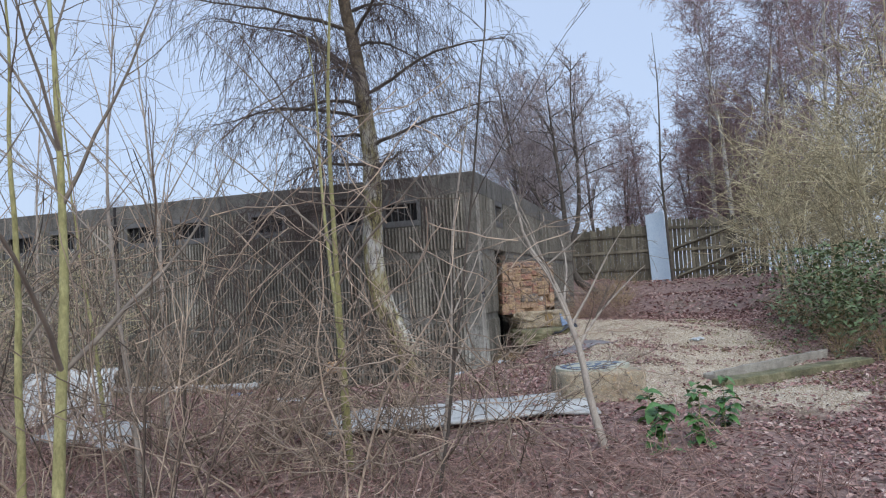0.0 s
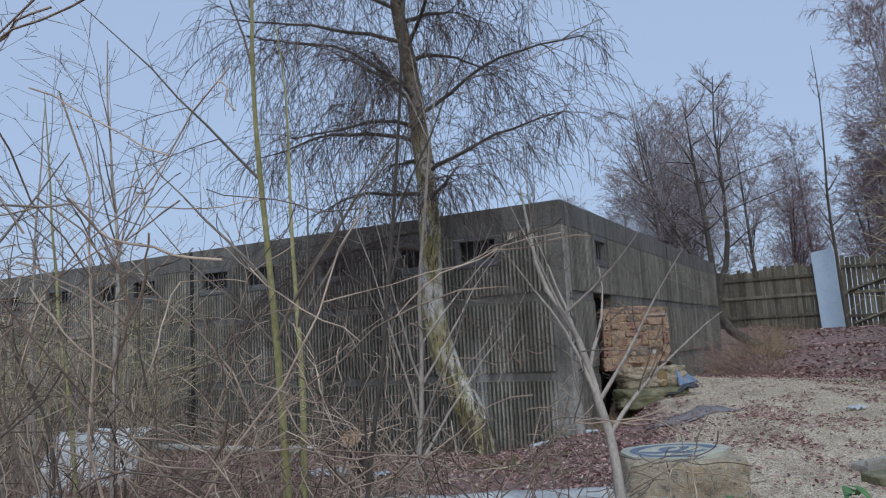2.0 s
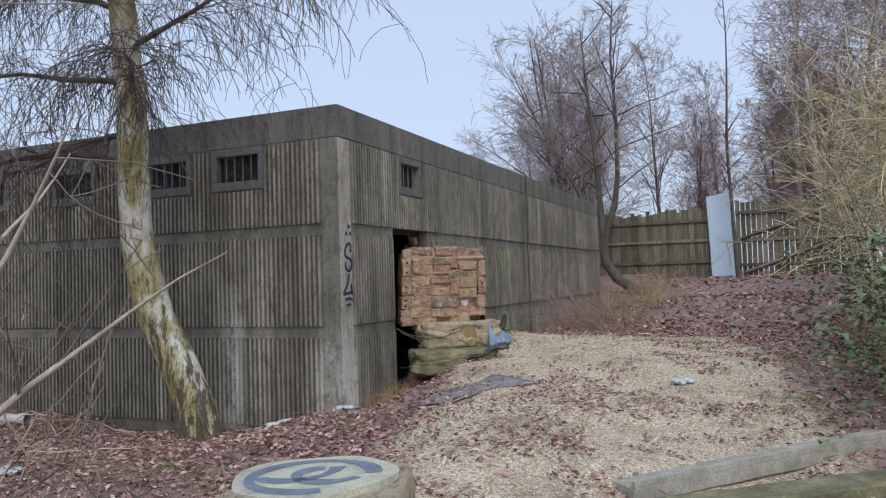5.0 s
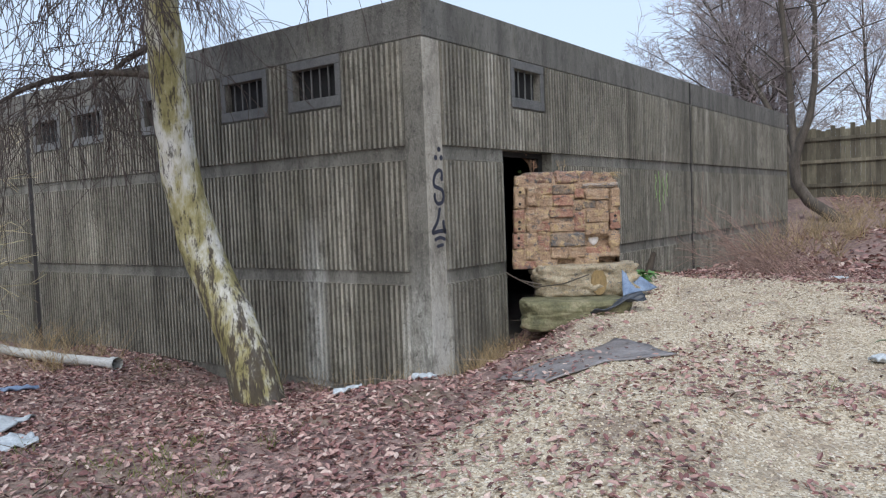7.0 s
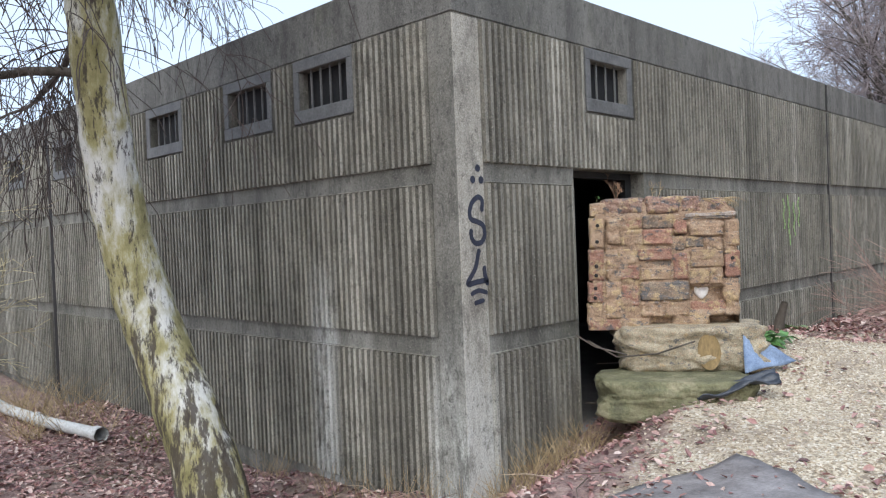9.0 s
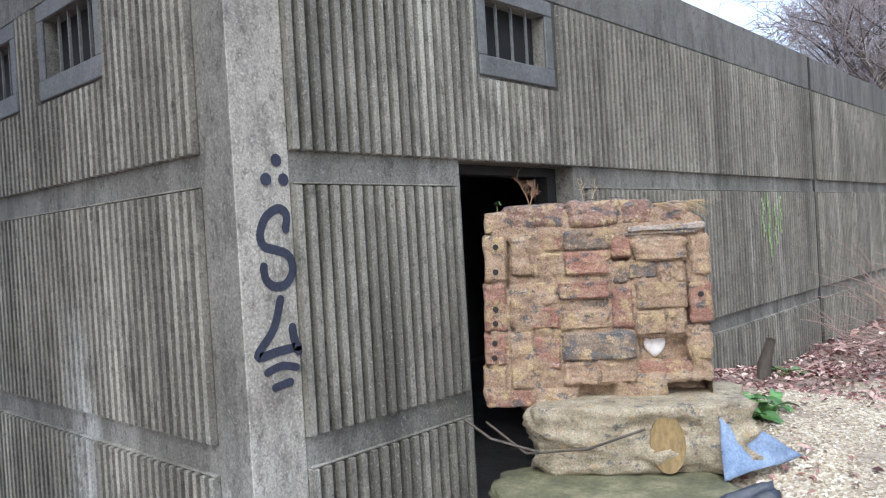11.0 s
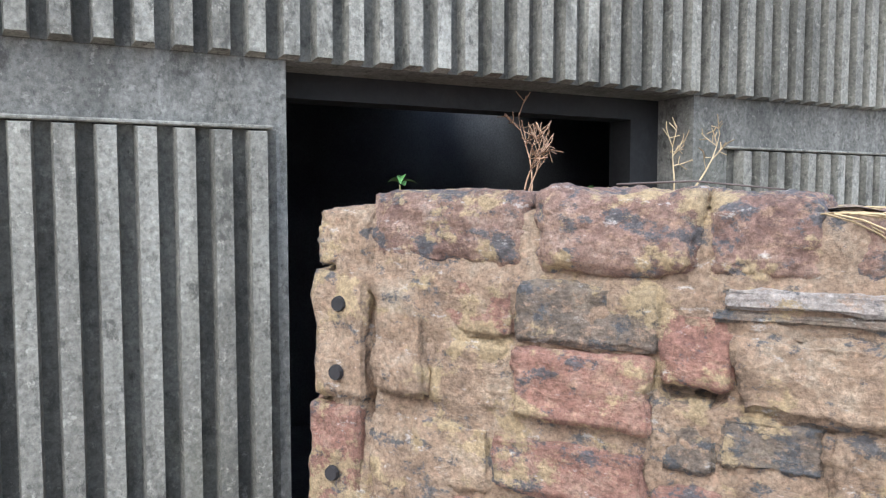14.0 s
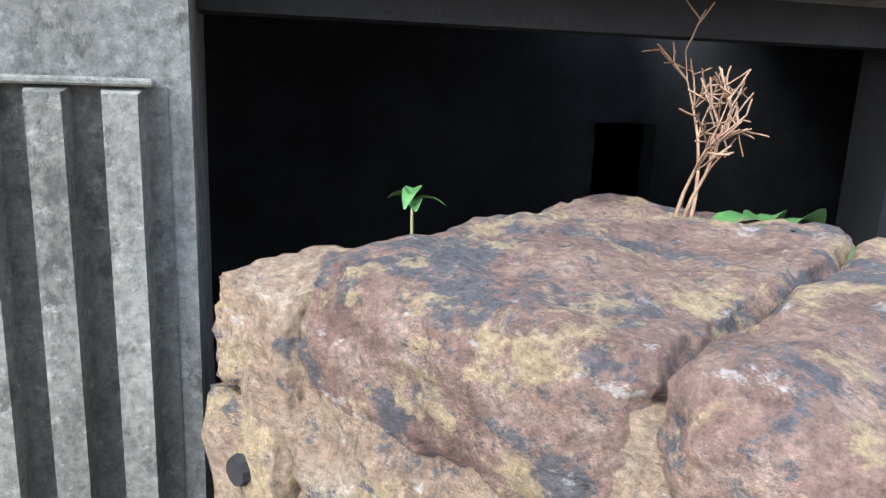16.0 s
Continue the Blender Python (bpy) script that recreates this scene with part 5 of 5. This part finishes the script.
for label, xy, h, r, m_, seed, forks, lean, kink in (
        ("yellow-green sapling with bare upright shoots", (-2.7, 2.6), 4.2, 0.036, SAPGREEN, 31, 8, (0.02, 0.05), 0.05), ("yellow-green sapling with bare upright shoots", (-3.2, 2.9), 3.6, 0.028, SAPGREEN, 32, 6, (-0.1, 0.0), 0.06),
        ("slender green-barked sapling in the scrub", (-2.3, 5.35), 4.6, 0.030, SAPGREEN, 33, 7, (-0.02, 0.0), 0.05), ("slender green-barked sapling in the scrub", (-2.45, 5.7), 4.0, 0.026, SAPGREEN, 34, 6, (-0.12, 0.05), 0.06),
        ("crooked pale grey sapling with curling branches", (-0.2, 5.55), 2.6, 0.034, SAPGREY, 36, 9, (-0.06, 0.05), 0.2), ("thin dark upright sapling", (-1.28, 4.42), 4.2, 0.011, BARK, 37, 5, (0.14, 0.05), 0.06),
        ("grey sapling among the thicket", (-1.5, 5.2), 3.2, 0.018, SAPGREY, 38, 8, (0.05, 0.1), 0.10), ("grey sapling among the thicket", (-4.2, 5.6), 4.4, 0.026, SAPGREY, 39, 9, (-0.08, 0.0), 0.07),
        ("grey sapling among the thicket", (-5.4, 6.2), 4.2, 0.024, SAPGREEN, 40, 8, (-0.05, 0.0), 0.07), ("grey sapling among the thicket", (-3.6, 4.4), 4.0, 0.02, SAPGREY, 41, 8, (0.0, 0.0), 0.07), ("grey sapling among the thicket", (-6.6, 6.6), 4.3, 0.024, SAPGREY, 42, 9, (0.02, 0.0), 0.07)):
    sapling(label, (*xy, gz(*xy)), h, r, m_, seed, forks, lean, kink)

g = np.random.default_rng(50)
stems, brambles = Tubes(), Tubes()
for k in range(100):
    x, y = g.uniform(-7.5, -0.9), g.uniform(3.2, 7.0)
    if x > -2.6 and g.uniform() < 0.45:
        continue
    if x > -1.6 and g.uniform() < 0.5 or y > 6.9 + 0.25 * (-2 - x) and x > -2:
        continue
    if x > -1.1 and y < 5:
        continue
    d = (Vector((0, 0, 1)) + rand_dir(g) * 0.6).normalized()
    sprout(stems, g, Vector((x, y, gz(x, y) - 0.05)), d, g.uniform(0.8, 2.6), g.uniform(0.006, 0.015), 2, (5, 4), 0.01, 0.3, 8, 4, 0.5, 0.95, None, 0.0034)
for k in range(55):
    x, y = g.uniform(-3.4, -0.85), g.uniform(4.7, 6.3)
    d = (Vector((0, 0, 1)) + rand_dir(g) * 0.9).normalized()
    if d.z < 0.2:
        d.z = 0.3
    sprout(stems, g, Vector((x, y, gz(x, y) - 0.05)), d.normalized(), g.uniform(0.7, 1.7), g.uniform(0.005, 0.011), 2, (6, 4), 0.01, 0.3, 8, 4, 0.5, 1.0, None, 0.0032)
for k in range(60):
    x, y = g.uniform(-5.6, -2.0), g.uniform(2.4, 5.0)
    if x > -2.6 and y > 3.4:
        continue
    d = (Vector((g.normal(0, 0.28), g.normal(0, 0.2), 1))).normalized()
    sprout(stems, g, Vector((x, y, gz(x, y) - 0.05)), d, g.uniform(1.2, 2.4), g.uniform(0.006, 0.012), 1, (7,), 0.0, 0.09, 8, 4, 0.4, 0.6, None, 0.003)
thicket = stems.mesh("thicket", THICKET)
tagged(thicket, "tangled bare tan stems of winter scrub", "scrub", kind="stuff")
for k in range(1300):
    x, y = g.uniform(-7.5, 0.1), g.uniform(2.2, 7.6)
    if x > -0.5 and y > 5.5 or (y > 6.6 and x > -2.2):
        continue
    if x > -3.6 and (y > 5.9 or g.uniform() < 0.2):
        continue
    a = g.uniform(0, 6.283)
    d = Vector((math.cos(a) * 0.9, math.sin(a) * 0.9, g.uniform(0.5, 1.3))).normalized()
    sprout(brambles, g, Vector((x, y, gz(x, y) - 0.03)), d, g.uniform(0.5, 1.2) * (0.6 if x > -3.4 else 1.0), 0.0045, 1, (4,), 0.13, 0.16, 8, 3, 0.4, 0.8, None, 0.002)
for k in range(420):
    x, y = g.uniform(-1.6, 2.0), g.uniform(2.0, 5.4)
    if x > 0.3 and y > 4.9:
        continue
    a = g.uniform(0, 6.283)
    d = Vector((math.cos(a) * 0.8, math.sin(a) * 0.8, g.uniform(0.5, 1.2))).normalized()
    sprout(brambles, g, Vector((x, y, gz(x, y) - 0.03)), d, g.uniform(0.3, 0.75), 0.0042, 1, (5,), 0.1, 0.18, 7, 3, 0.45, 0.85, None, 0.002)
tagged(brambles.mesh("brambles", BRAMBLE), "arching reddish bramble stems over leaf litter", "brambles", kind="stuff")

# ivy mass on the building's far end and shrubs along the south wall
for x, y, s, turn in ((-9.0, 9.6, 0.62, 10), (-11.5, 9.4, 0.7, 80), (-13.5, 9.0, 0.75, 190), (-10.2, 8.0, 0.6, 260), (-12.0, 6.8, 0.75, 300), (-9.6, 5.8, 0.7, 30)):
    c = copy_thing(bush_a, pose(x, y, gz(x, y), 0, 0, turn))
    c.scale = (s, s, s)
    tagged(c, "bare tangled scrub beside the concrete wall")


# ---- leaves, pebbles, sticks ----
def scatter(n, x0, x1, y0, y1, keep, seed):
    g = np.random.default_rng(seed)
    x, y = g.uniform(x0, x1, n), g.uniform(y0, y1, n)
    ok = (g.uniform(size=n) < keep(x, y)) & ~((x < X + 0.03) & (y > Y - 0.03))
    return x[ok], y[ok], g


def soup(name, base_v, base_f, pos, rot, size, material, flat=True):
    """Many small copies of one shape in one mesh: rot holds 3x3 turns."""
    n, k = len(pos), len(base_v)
    v = np.einsum("nij,kj->nki", rot, base_v) * size[:, None, None] + pos[:, None, :]
    f = (np.asarray(base_f)[None] + (np.arange(n) * k)[:, None, None]).reshape(-1, len(base_f[0]))
    me = bpy.data.meshes.new(name)
    me.from_pydata(v.reshape(-1, 3).tolist(), [], f.tolist())
    me.materials.append(material)
    return new(name, me)


def turns(g, n, tilt):
    a, t, p = g.uniform(0, 6.283, n), g.normal(0, tilt, n), g.normal(0, tilt, n)
    ca, sa, ct, st, cp, sp = np.cos(a), np.sin(a), np.cos(t), np.sin(t), np.cos(p), np.sin(p)
    o, z = np.ones(n), np.zeros(n)
    rz = np.stack([ca, -sa, z, sa, ca, z, z, z, o], -1).reshape(n, 3, 3)
    rx = np.stack([o, z, z, z, ct, -st, z, st, ct], -1).reshape(n, 3, 3)
    ry = np.stack([cp, z, sp, z, o, z, -sp, z, cp], -1).reshape(n, 3, 3)
    return rz @ rx @ ry


LEAF_V = np.array([(-0.5, 0, 0.05), (-0.15, 0.26, 0.16), (0.25, 0.2, 0.1), (0.55, 0, 0.02), (0.25, -0.22, 0.12), (-0.15, -0.26, 0.18)])
LEAF_F = [(0, 2, 1), (0, 3, 2), (0, 4, 3), (0, 5, 4)]


NOISE_TABLE = np.random.default_rng(5).uniform(size=(64, 64))


def value_noise(x, y, scale):
    """Smooth noise between nought and one."""
    u, v = x * scale + 100.3, y * scale + 57.7
    i, j = np.floor(u).astype(int), np.floor(v).astype(int)
    fu, fv = u - i, v - j
    fu, fv = fu * fu * (3 - 2 * fu), fv * fv * (3 - 2 * fv)
    t = NOISE_TABLE
    a, b = t[i % 64, j % 64] * (1 - fu) + t[(i + 1) % 64, j % 64] * fu, t[i % 64, (j + 1) % 64] * (1 - fu) + t[(i + 1) % 64, (j + 1) % 64] * fu
    return a * (1 - fv) + b * fv


def litter_density(x, y):
    patch = 0.65 * value_noise(x, y, 1.1) + 0.35 * value_noise(x, y, 3.7)
    drift = np.clip((patch - 0.5) * 7, 0, 1)
    return np.clip((1.0 - gravel_amount(x, y)) ** 0.8 * (0.55 + 0.45 * drift) + 0.02 + np.where(x > -0.4, 0.5, 0.2) * drift, 0.0, 1.0)


x, y, g = scatter(190000, -8.5, 3.5, 2.0, 18.5, litter_density, 61)
n = len(x)
leaves = soup("dead_leaves", LEAF_V, LEAF_F, np.column_stack([x, y, ground_z(x, y) + g.uniform(0.0, 0.025, n)]), turns(g, n, 0.35), g.uniform(0.018, 0.062, n), LITTER)
tagged(leaves, "damp red-brown fallen leaves covering the soil", "leaf litter", kind="stuff")
x, y, g = scatter(9000, -6, 6, 17.5, 31, lambda a, b: 0.8 + 0 * a, 62)
n = len(x)
tagged(soup("dead_leaves", LEAF_V, LEAF_F, np.column_stack([x, y, ground_z(x, y) + 0.02]), turns(g, n, 0.4), g.uniform(0.06, 0.14, n), LITTER), "damp brown fallen leaves beside the fence", "leaf litter", kind="stuff")
PEB_V = np.array([(1, 0, 0), (-1, 0, 0), (0, 0.8, 0), (0, -0.8, 0), (0, 0, 0.6), (0, 0, -0.6)])
PEB_F = [(0, 2, 4), (2, 1, 4), (1, 3, 4), (3, 0, 4), (2, 0, 5), (1, 2, 5), (3, 1, 5), (0, 3, 5)]
x, y, g = scatter(60000, -2.4, 2.6, 6.6, 15.5, lambda a, b: gravel_amount(a, b) ** 2 * 0.9, 63)
n = len(x)
tagged(soup("gravel", PEB_V, PEB_F, np.column_stack([x, y, ground_z(x, y) + 0.002]), turns(g, n, 0.4), g.uniform(0.005, 0.012, n), PEBBLE), "loose beige gravel on the track", "gravel", kind="stuff")
sticks = Tubes()
g = np.random.default_rng(64)
for k in range(900):
    x, y = g.uniform(-7, 2.5), g.uniform(3, 14)
    if x < X + 0.1 and y > Y - 0.1:
        continue
    if gravel_amount(x, y) > 0.5 and g.uniform() < 0.85:
        continue
    a, ln = g.uniform(0, 6.283), g.uniform(0.1, 0.5)
    p0 = Vector((x, y, gz(x, y) + 0.015))
    p1 = p0 + Vector((math.cos(a) * ln / 2, math.sin(a) * ln / 2, g.uniform(0, 0.04)))
    p2 = p1 + Vector((math.cos(a + 0.3) * ln / 2, math.sin(a + 0.3) * ln / 2, g.uniform(-0.02, 0.05)))
    sticks.add([p0, p1, p2], [0.004, 0.003, 0.0015], 3)
tagged(sticks.mesh("fallen_twigs", THICKET), "thin broken twigs on the leaf litter", "twigs", kind="stuff")


def tuft(tubes, g, x, y, z, n, h, spread, r=0.0025, droop=0.08):
    for k in range(n):
        a, s = g.uniform(0, 6.283), g.uniform(0.2, 1.0) * spread
        d = Vector((math.cos(a) * s, math.sin(a) * s, 1)).normalized()
        q = Vector((x + g.normal(0, 0.03), y + g.normal(0, 0.03), z - 0.02))
        pts = [q.copy()]
        ln = h * g.uniform(0.5, 1.1)
        for i in range(4):
            d = (d + Vector((math.cos(a) * 0.05, math.sin(a) * 0.05, -droop)) + rand_dir(g) * 0.08).normalized()
            q = q + d * ln / 4
            pts.append(q.copy())
        tubes.add(pts, [r, r, r * 0.8, r * 0.6, r * 0.3], 3)


dry, moss = Tubes(), Tubes()
for k in range(60):
    x = X + g.uniform(0.05, 0.35)
    y = g.uniform(11.5, 12.5)
    tuft(dry, g, x, y, gz(x, y), 6, 0.28, 0.8)
for k in range(36):
    x = g.uniform(-4.8, -2.5)
    y = Y - g.uniform(0.05, 0.3)
    tuft(dry, g, x, y, gz(x, y), 4, 0.3, 0.5, 0.0018)
for k in range(40):
    x, y = g.uniform(-9.5, -6.6), g.uniform(10.2, 11.2)
    tuft(dry, g, x, y, gz(x, y), 10, 0.55, 0.9)
for k in range(40):
    x, y = g.uniform(-2.2, -0.6), g.uniform(19.5, 29)
    tuft(dry, g, x, y, gz(x, y), 12, 0.9, 0.9, 0.005)
fan = Tubes()
for k in range(150):
    q = Vector((-0.75 + g.normal(0, 0.3), 16.5 + g.normal(0, 0.5), 0))
    q.z = gz(q.x, q.y) - 0.03
    d = Vector((g.normal(-0.75, 0.4), g.normal(-0.15, 0.3), 0.8)).normalized()
    sprout(fan, g, q, d, g.uniform(0.5, 1.1), 0.0045, 1, (4,), 0.04, 0.1, 6, 3, 0.4, 0.5, None, 0.002)
tagged(fan.mesh("dead_stems", BRAMBLE), "fan of dry pinkish-brown stems by the wall", "dead stems", kind="stuff")
for k in range(60):
    x, y = g.uniform(2.4, 4.6), g.uniform(9.5, 17)
    tuft(dry, g, x, y, gz(x, y), 14, 0.6, 0.9, 0.004)
tagged(dry.mesh("dry_grass", STRAW), "dry straw-coloured grass by walls and banks", "dry grass", kind="stuff")
for cx, cy, n, sp in ((-2.2, 8.6, 40, 0.35), (-3.6, 8.1, 24, 0.3), (1.9, 11.3, 60, 0.5), (2.6, 8.4, 60, 0.6), (2.2, 13.5, 50, 0.5), (0.9, 14.5, 20, 0.3), (-6.3, 11.0, 20, 0.3)):
    for k in range(n):
        x, y = cx + g.normal(0, sp), cy + g.normal(0, sp)
        tuft(moss, g, x, y, gz(x, y), 8, 0.12, 0.9, 0.002)
tagged(moss.mesh("grass_tufts", GRASS), "low yellow-green moss and grass tufts", "grass", kind="stuff")


# ---- leafy plants ----
def leafy(name, label, at, n, length, width, seed, material=None, rise=0.6, stem=0.0, category="plant", wide=0.03):
    g = np.random.default_rng(seed)
    root = thing(name, label, category, at=at)
    v, f = [], []
    for k in range(n):
        a = g.uniform(0, 6.283)
        d = Vector((math.cos(a), math.sin(a), g.uniform(0.25, 1.2) * rise)).normalized()
        side = Vector((-math.sin(a), math.cos(a), g.normal(0, 0.25)))
        ln, w = length * g.uniform(0.6, 1.1), width * g.uniform(0.7, 1.1)
        q = Vector((g.normal(0, wide), g.normal(0, wide), stem * g.uniform(0, 1))) if stem == 0 or stem > 0.1 else Vector((0, 0, stem * g.uniform(0.7, 1)))
        b = len(v)
        for i in range(6):
            s = i / 5
            ww = w * math.sin(math.pi * min(0.08 + s * 0.92, 1.0)) * 0.5 + 0.001
            c = q + d * ln * s + Vector((0, 0, -ln * 0.55 * s * s))
            v += [c - side * ww + Vector((0, 0, ww * 0.35)), c, c + side * ww + Vector((0, 0, ww * 0.35))]
        for i in range(5):
            for j in range(2):
                f.append((b + i * 3 + j, b + i * 3 + j + 1, b + i * 3 + j + 4, b + i * 3 + j + 3))
    ob = obj_from("leaves", v, f, material or GREEN, True)
    ob.parent = root
    if stem:
        tb = Tubes()
        for k in range(5 if stem > 0.1 else 1):
            tb.add([Vector((g.normal(0, 0.1 * stem), g.normal(0, 0.1 * stem), -0.03)), Vector((0, g.normal(0, 0.05 * stem), stem * 0.5)), Vector((0, 0, stem))], [min(0.004, stem * 0.03), min(0.003, stem * 0.03), 0.001], 4)
        tb.mesh("stalks", SAPGREEN, root)
    return root


leafy("leafy_plant", "lush green plant beside the brick block", (-1.76, 13.87, gz(-1.76, 13.87)), 120, 0.26, 0.06, 71, rise=1.3, wide=0.1)
leafy("leafy_plant", "small green plant beside a broken stump", (-2.05, 15.5, gz(-2.05, 15.5)), 40, 0.2, 0.05, 72, DULLGREEN)
for k, (x, y, n, s) in enumerate(((0.5, 5.75, 34, 0.5), (0.22, 5.45, 30, 0.36), (0.72, 6.3, 26, 0.42), (0.1, 6.4, 20, 0.3))):
    leafy("nettle_clump", "broad-leaved green weeds beside the track", (x, y, gz(x, y)), n, 0.15, 0.085, 73 + k, GREEN, 0.5, s)
for k, (x, y, n, s) in enumerate(((2.8, 12.2, 90, 1.2), (3.0, 14.6, 110, 1.5), (3.2, 10.6, 100, 1.7), (3.3, 13.2, 110, 1.6))):
    leafy("evergreen_bush", "low evergreen bramble bush on the bank", (x, y, gz(x, y)), n * 7, 0.13, 0.06, 80 + k, DULLGREEN, 0.5, s * 0.9, "bush", 0.5)
st = Tubes()
st.add([Vector((-2.1, 15.2, 0.15)), Vector((-2.08, 15.22, 0.45)), Vector((-2.02, 15.2, 0.62))], [0.05, 0.045, 0.03], 8)
tagged(st.mesh("stump", BARK), "short broken dark stump by the wall", "stump")
lg = Tubes()
lg.add([Vector((-3.55, 8.0, -0.2)), Vector((-3.5, 7.8, 0.1)), Vector((-3.45, 7.62, 0.32))], [0.1, 0.1, 0.1], 14)
cut = lg.mesh("cut_stump", BARK)
tagged(cut, "leaning cut stump with an orange sawn face", "stump")
b = bmesh.new()
bmesh.ops.create_cone(b, segments=18, radius1=0.1, radius2=0.1, depth=0.01, cap_ends=True, matrix=Matrix.Translation((-3.447, 7.61, 0.328)) @ Vector((0.05, -0.18, 0.22)).to_track_quat("Z", "Y").to_matrix().to_4x4())
part("sawn_face", b, CUTWOOD, cut, "orange sawn wood face")

# ---- growth on top of the block ----
TOPZ = BZ0 + 0.895


def herb(name, label, base, stems, height, material, seed, sprigs=6, leaf=None):
    g = np.random.default_rng(seed)
    root = thing(name, label, "weed", at=base)
    tb = Tubes()
    for s in range(stems):
        d = (Vector((0, 0.3, 1)) + rand_dir(g) * 0.22).normalized()
        pts, q = [Vector((g.normal(0, 0.008), g.normal(0, 0.008), -0.02))], None
        q = pts[0].copy()
        for i in range(7):
            d = (d + rand_dir(g) * 0.14).normalized()
            q = q + d * height * (0.7 + 0.3 * (s % 2)) / 7
            pts.append(q.copy())
        tb.add(pts, [0.0028, 0.0026, 0.0024, 0.002, 0.0018, 0.0015, 0.001, 0.0006], 5)
        for k in range(sprigs):
            i = int(g.integers(4, 8))
            sprout(tb, g, pts[i], (rand_dir(g) + Vector((0, 0.3, 1.1))).normalized(), height * 0.2, 0.0014, 1, (3,), 0.0, 0.12, 4, 4, 0.5, 0.7, None, 0.0012)
    tb.mesh("stalk", material, root)
    return root


RUST = mat("dry_reddish_stalk", [(0.3, (0.2, 0.1, 0.06)), (0.7, (0.42, 0.27, 0.17))], 30, 100, relief=0.3)
herb("dead_weed", "dry reddish seed stalks on the block", (-2.49, 13.165, TOPZ - 0.02), 3, 0.25, RUST, 97, 9)
herb("dead_weed", "dry straw-coloured stalk on the block", (-2.3, 13.39, TOPZ - 0.02), 2, 0.21, STRAW, 92, 6)
leafy("seedling", "tiny blue-green seedling on the block", (-2.49, 12.885, TOPZ - 0.012), 6, 0.036, 0.013, 93, GREEN, 0.7, 0.05, "weed")
leafy("weed", "small jagged green leaves on the block", (-2.44, 13.24, TOPZ - 0.004), 14, 0.10, 0.034, 94, GREEN, 0.6, 0.0, "weed")
leafy("weed", "small green leaves on the block", (-2.28, 13.27, TOPZ - 0.012), 12, 0.05, 0.02, 95, GREEN, 0.5, 0.0, "weed")
g = np.random.default_rng(96)
dg = Tubes()
for k in range(110):
    p = BL + U * g.uniform(0.74, 0.97) - N * g.uniform(0.0, 0.4) + Vector((0, 0, TOPZ - 0.02))
    d = (U * 0.9 + N * g.uniform(-0.5, 0.9) + Vector((0, 0, g.uniform(-0.1, 0.5)))).normalized()
    q, pts = p.copy(), [p.copy()]
    for i in range(4):
        d = (d + Vector((0, 0, -0.22))).normalized()
        q = q + d * 0.032
        pts.append(q.copy())
    dg.add(pts, [0.0016, 0.0016, 0.0014, 0.001, 0.0006], 3)
tagged(dg.mesh("dry_grass", STRAW), "matted dry straw on top of the block", "dry grass", kind="stuff")
bt = Tubes()
bt.add([face_point(0.5, 0.915, -0.12), face_point(0.62, 0.918, -0.08), face_point(0.74, 0.905, -0.03)], [0.0018, 0.0016, 0.0012], 5)
tagged(bt.mesh("bramble_twig", TWIG), "thin dark thorny twig on the block", "twig")
mossy = Tubes()
for k in range(70):
    p = BL + U * g.uniform(0.25, 0.7) - N * g.uniform(0.28, 0.5) + Vector((0, 0, TOPZ - 0.012))
    tuft(mossy, g, p.x, p.y, p.z, 5, 0.03, 1.2, 0.0012)
tagged(mossy.mesh("moss", GRASS), "small green moss tufts on the block", "moss", kind="stuff")
# bent steel bars in the rubble
for pts in (((-2.5, 12.72, 0.55), (-2.2, 12.62, 0.47), (-1.95, 12.72, 0.5), (-1.75, 12.86, 0.58)), ((-2.45, 12.5, 0.62), (-2.3, 12.5, 0.55), (-2.1, 12.58, 0.5))):
    rb = Tubes()
    rb.add([Vector(p) for p in pts], [0.006] * len(pts), 6)
    tagged(rb.mesh("steel_rod", BARK), "bent rusty reinforcing rod in rubble", "rod")

# ---- ribs of the concrete walls ----
rest_v, rest_f = [], []


def add_rib(joined, name, wall, m, length):
    if not joined:
        ob = new(name, rib_mesh(length))
        ob.parent = wall
        ob.matrix_world = m
        return
    v, f = rib_geometry(length)
    k = len(rest_v)
    rest_v.extend(m @ Vector(p) for p in v)
    rest_f.extend(tuple(i + k for i in q) for q in f)


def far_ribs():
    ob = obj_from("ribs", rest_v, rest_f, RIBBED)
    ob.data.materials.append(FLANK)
    # Same shade-coloured sides on the joined ribs.
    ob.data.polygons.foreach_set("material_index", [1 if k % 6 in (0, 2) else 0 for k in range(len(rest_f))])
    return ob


for p, z, ln in E_RIBS:
    add_rib(p > JOINT_E, "rib", wall_east, pose(X, p, z, 0, 0, 90), ln)
far = far_ribs()
far.parent = wall_east
tagged(far, "vertical concrete ribs of the far panel", kind="stuff")
rest_v, rest_f = [], []
for p, z, ln in S_RIBS:
    add_rib(p < -9.5, "rib", wall_south, pose(p, Y, z, 0, 0, 0), ln)
far = far_ribs()
far.parent = wall_south
tagged(far, "vertical concrete ribs of the far panels", kind="stuff")
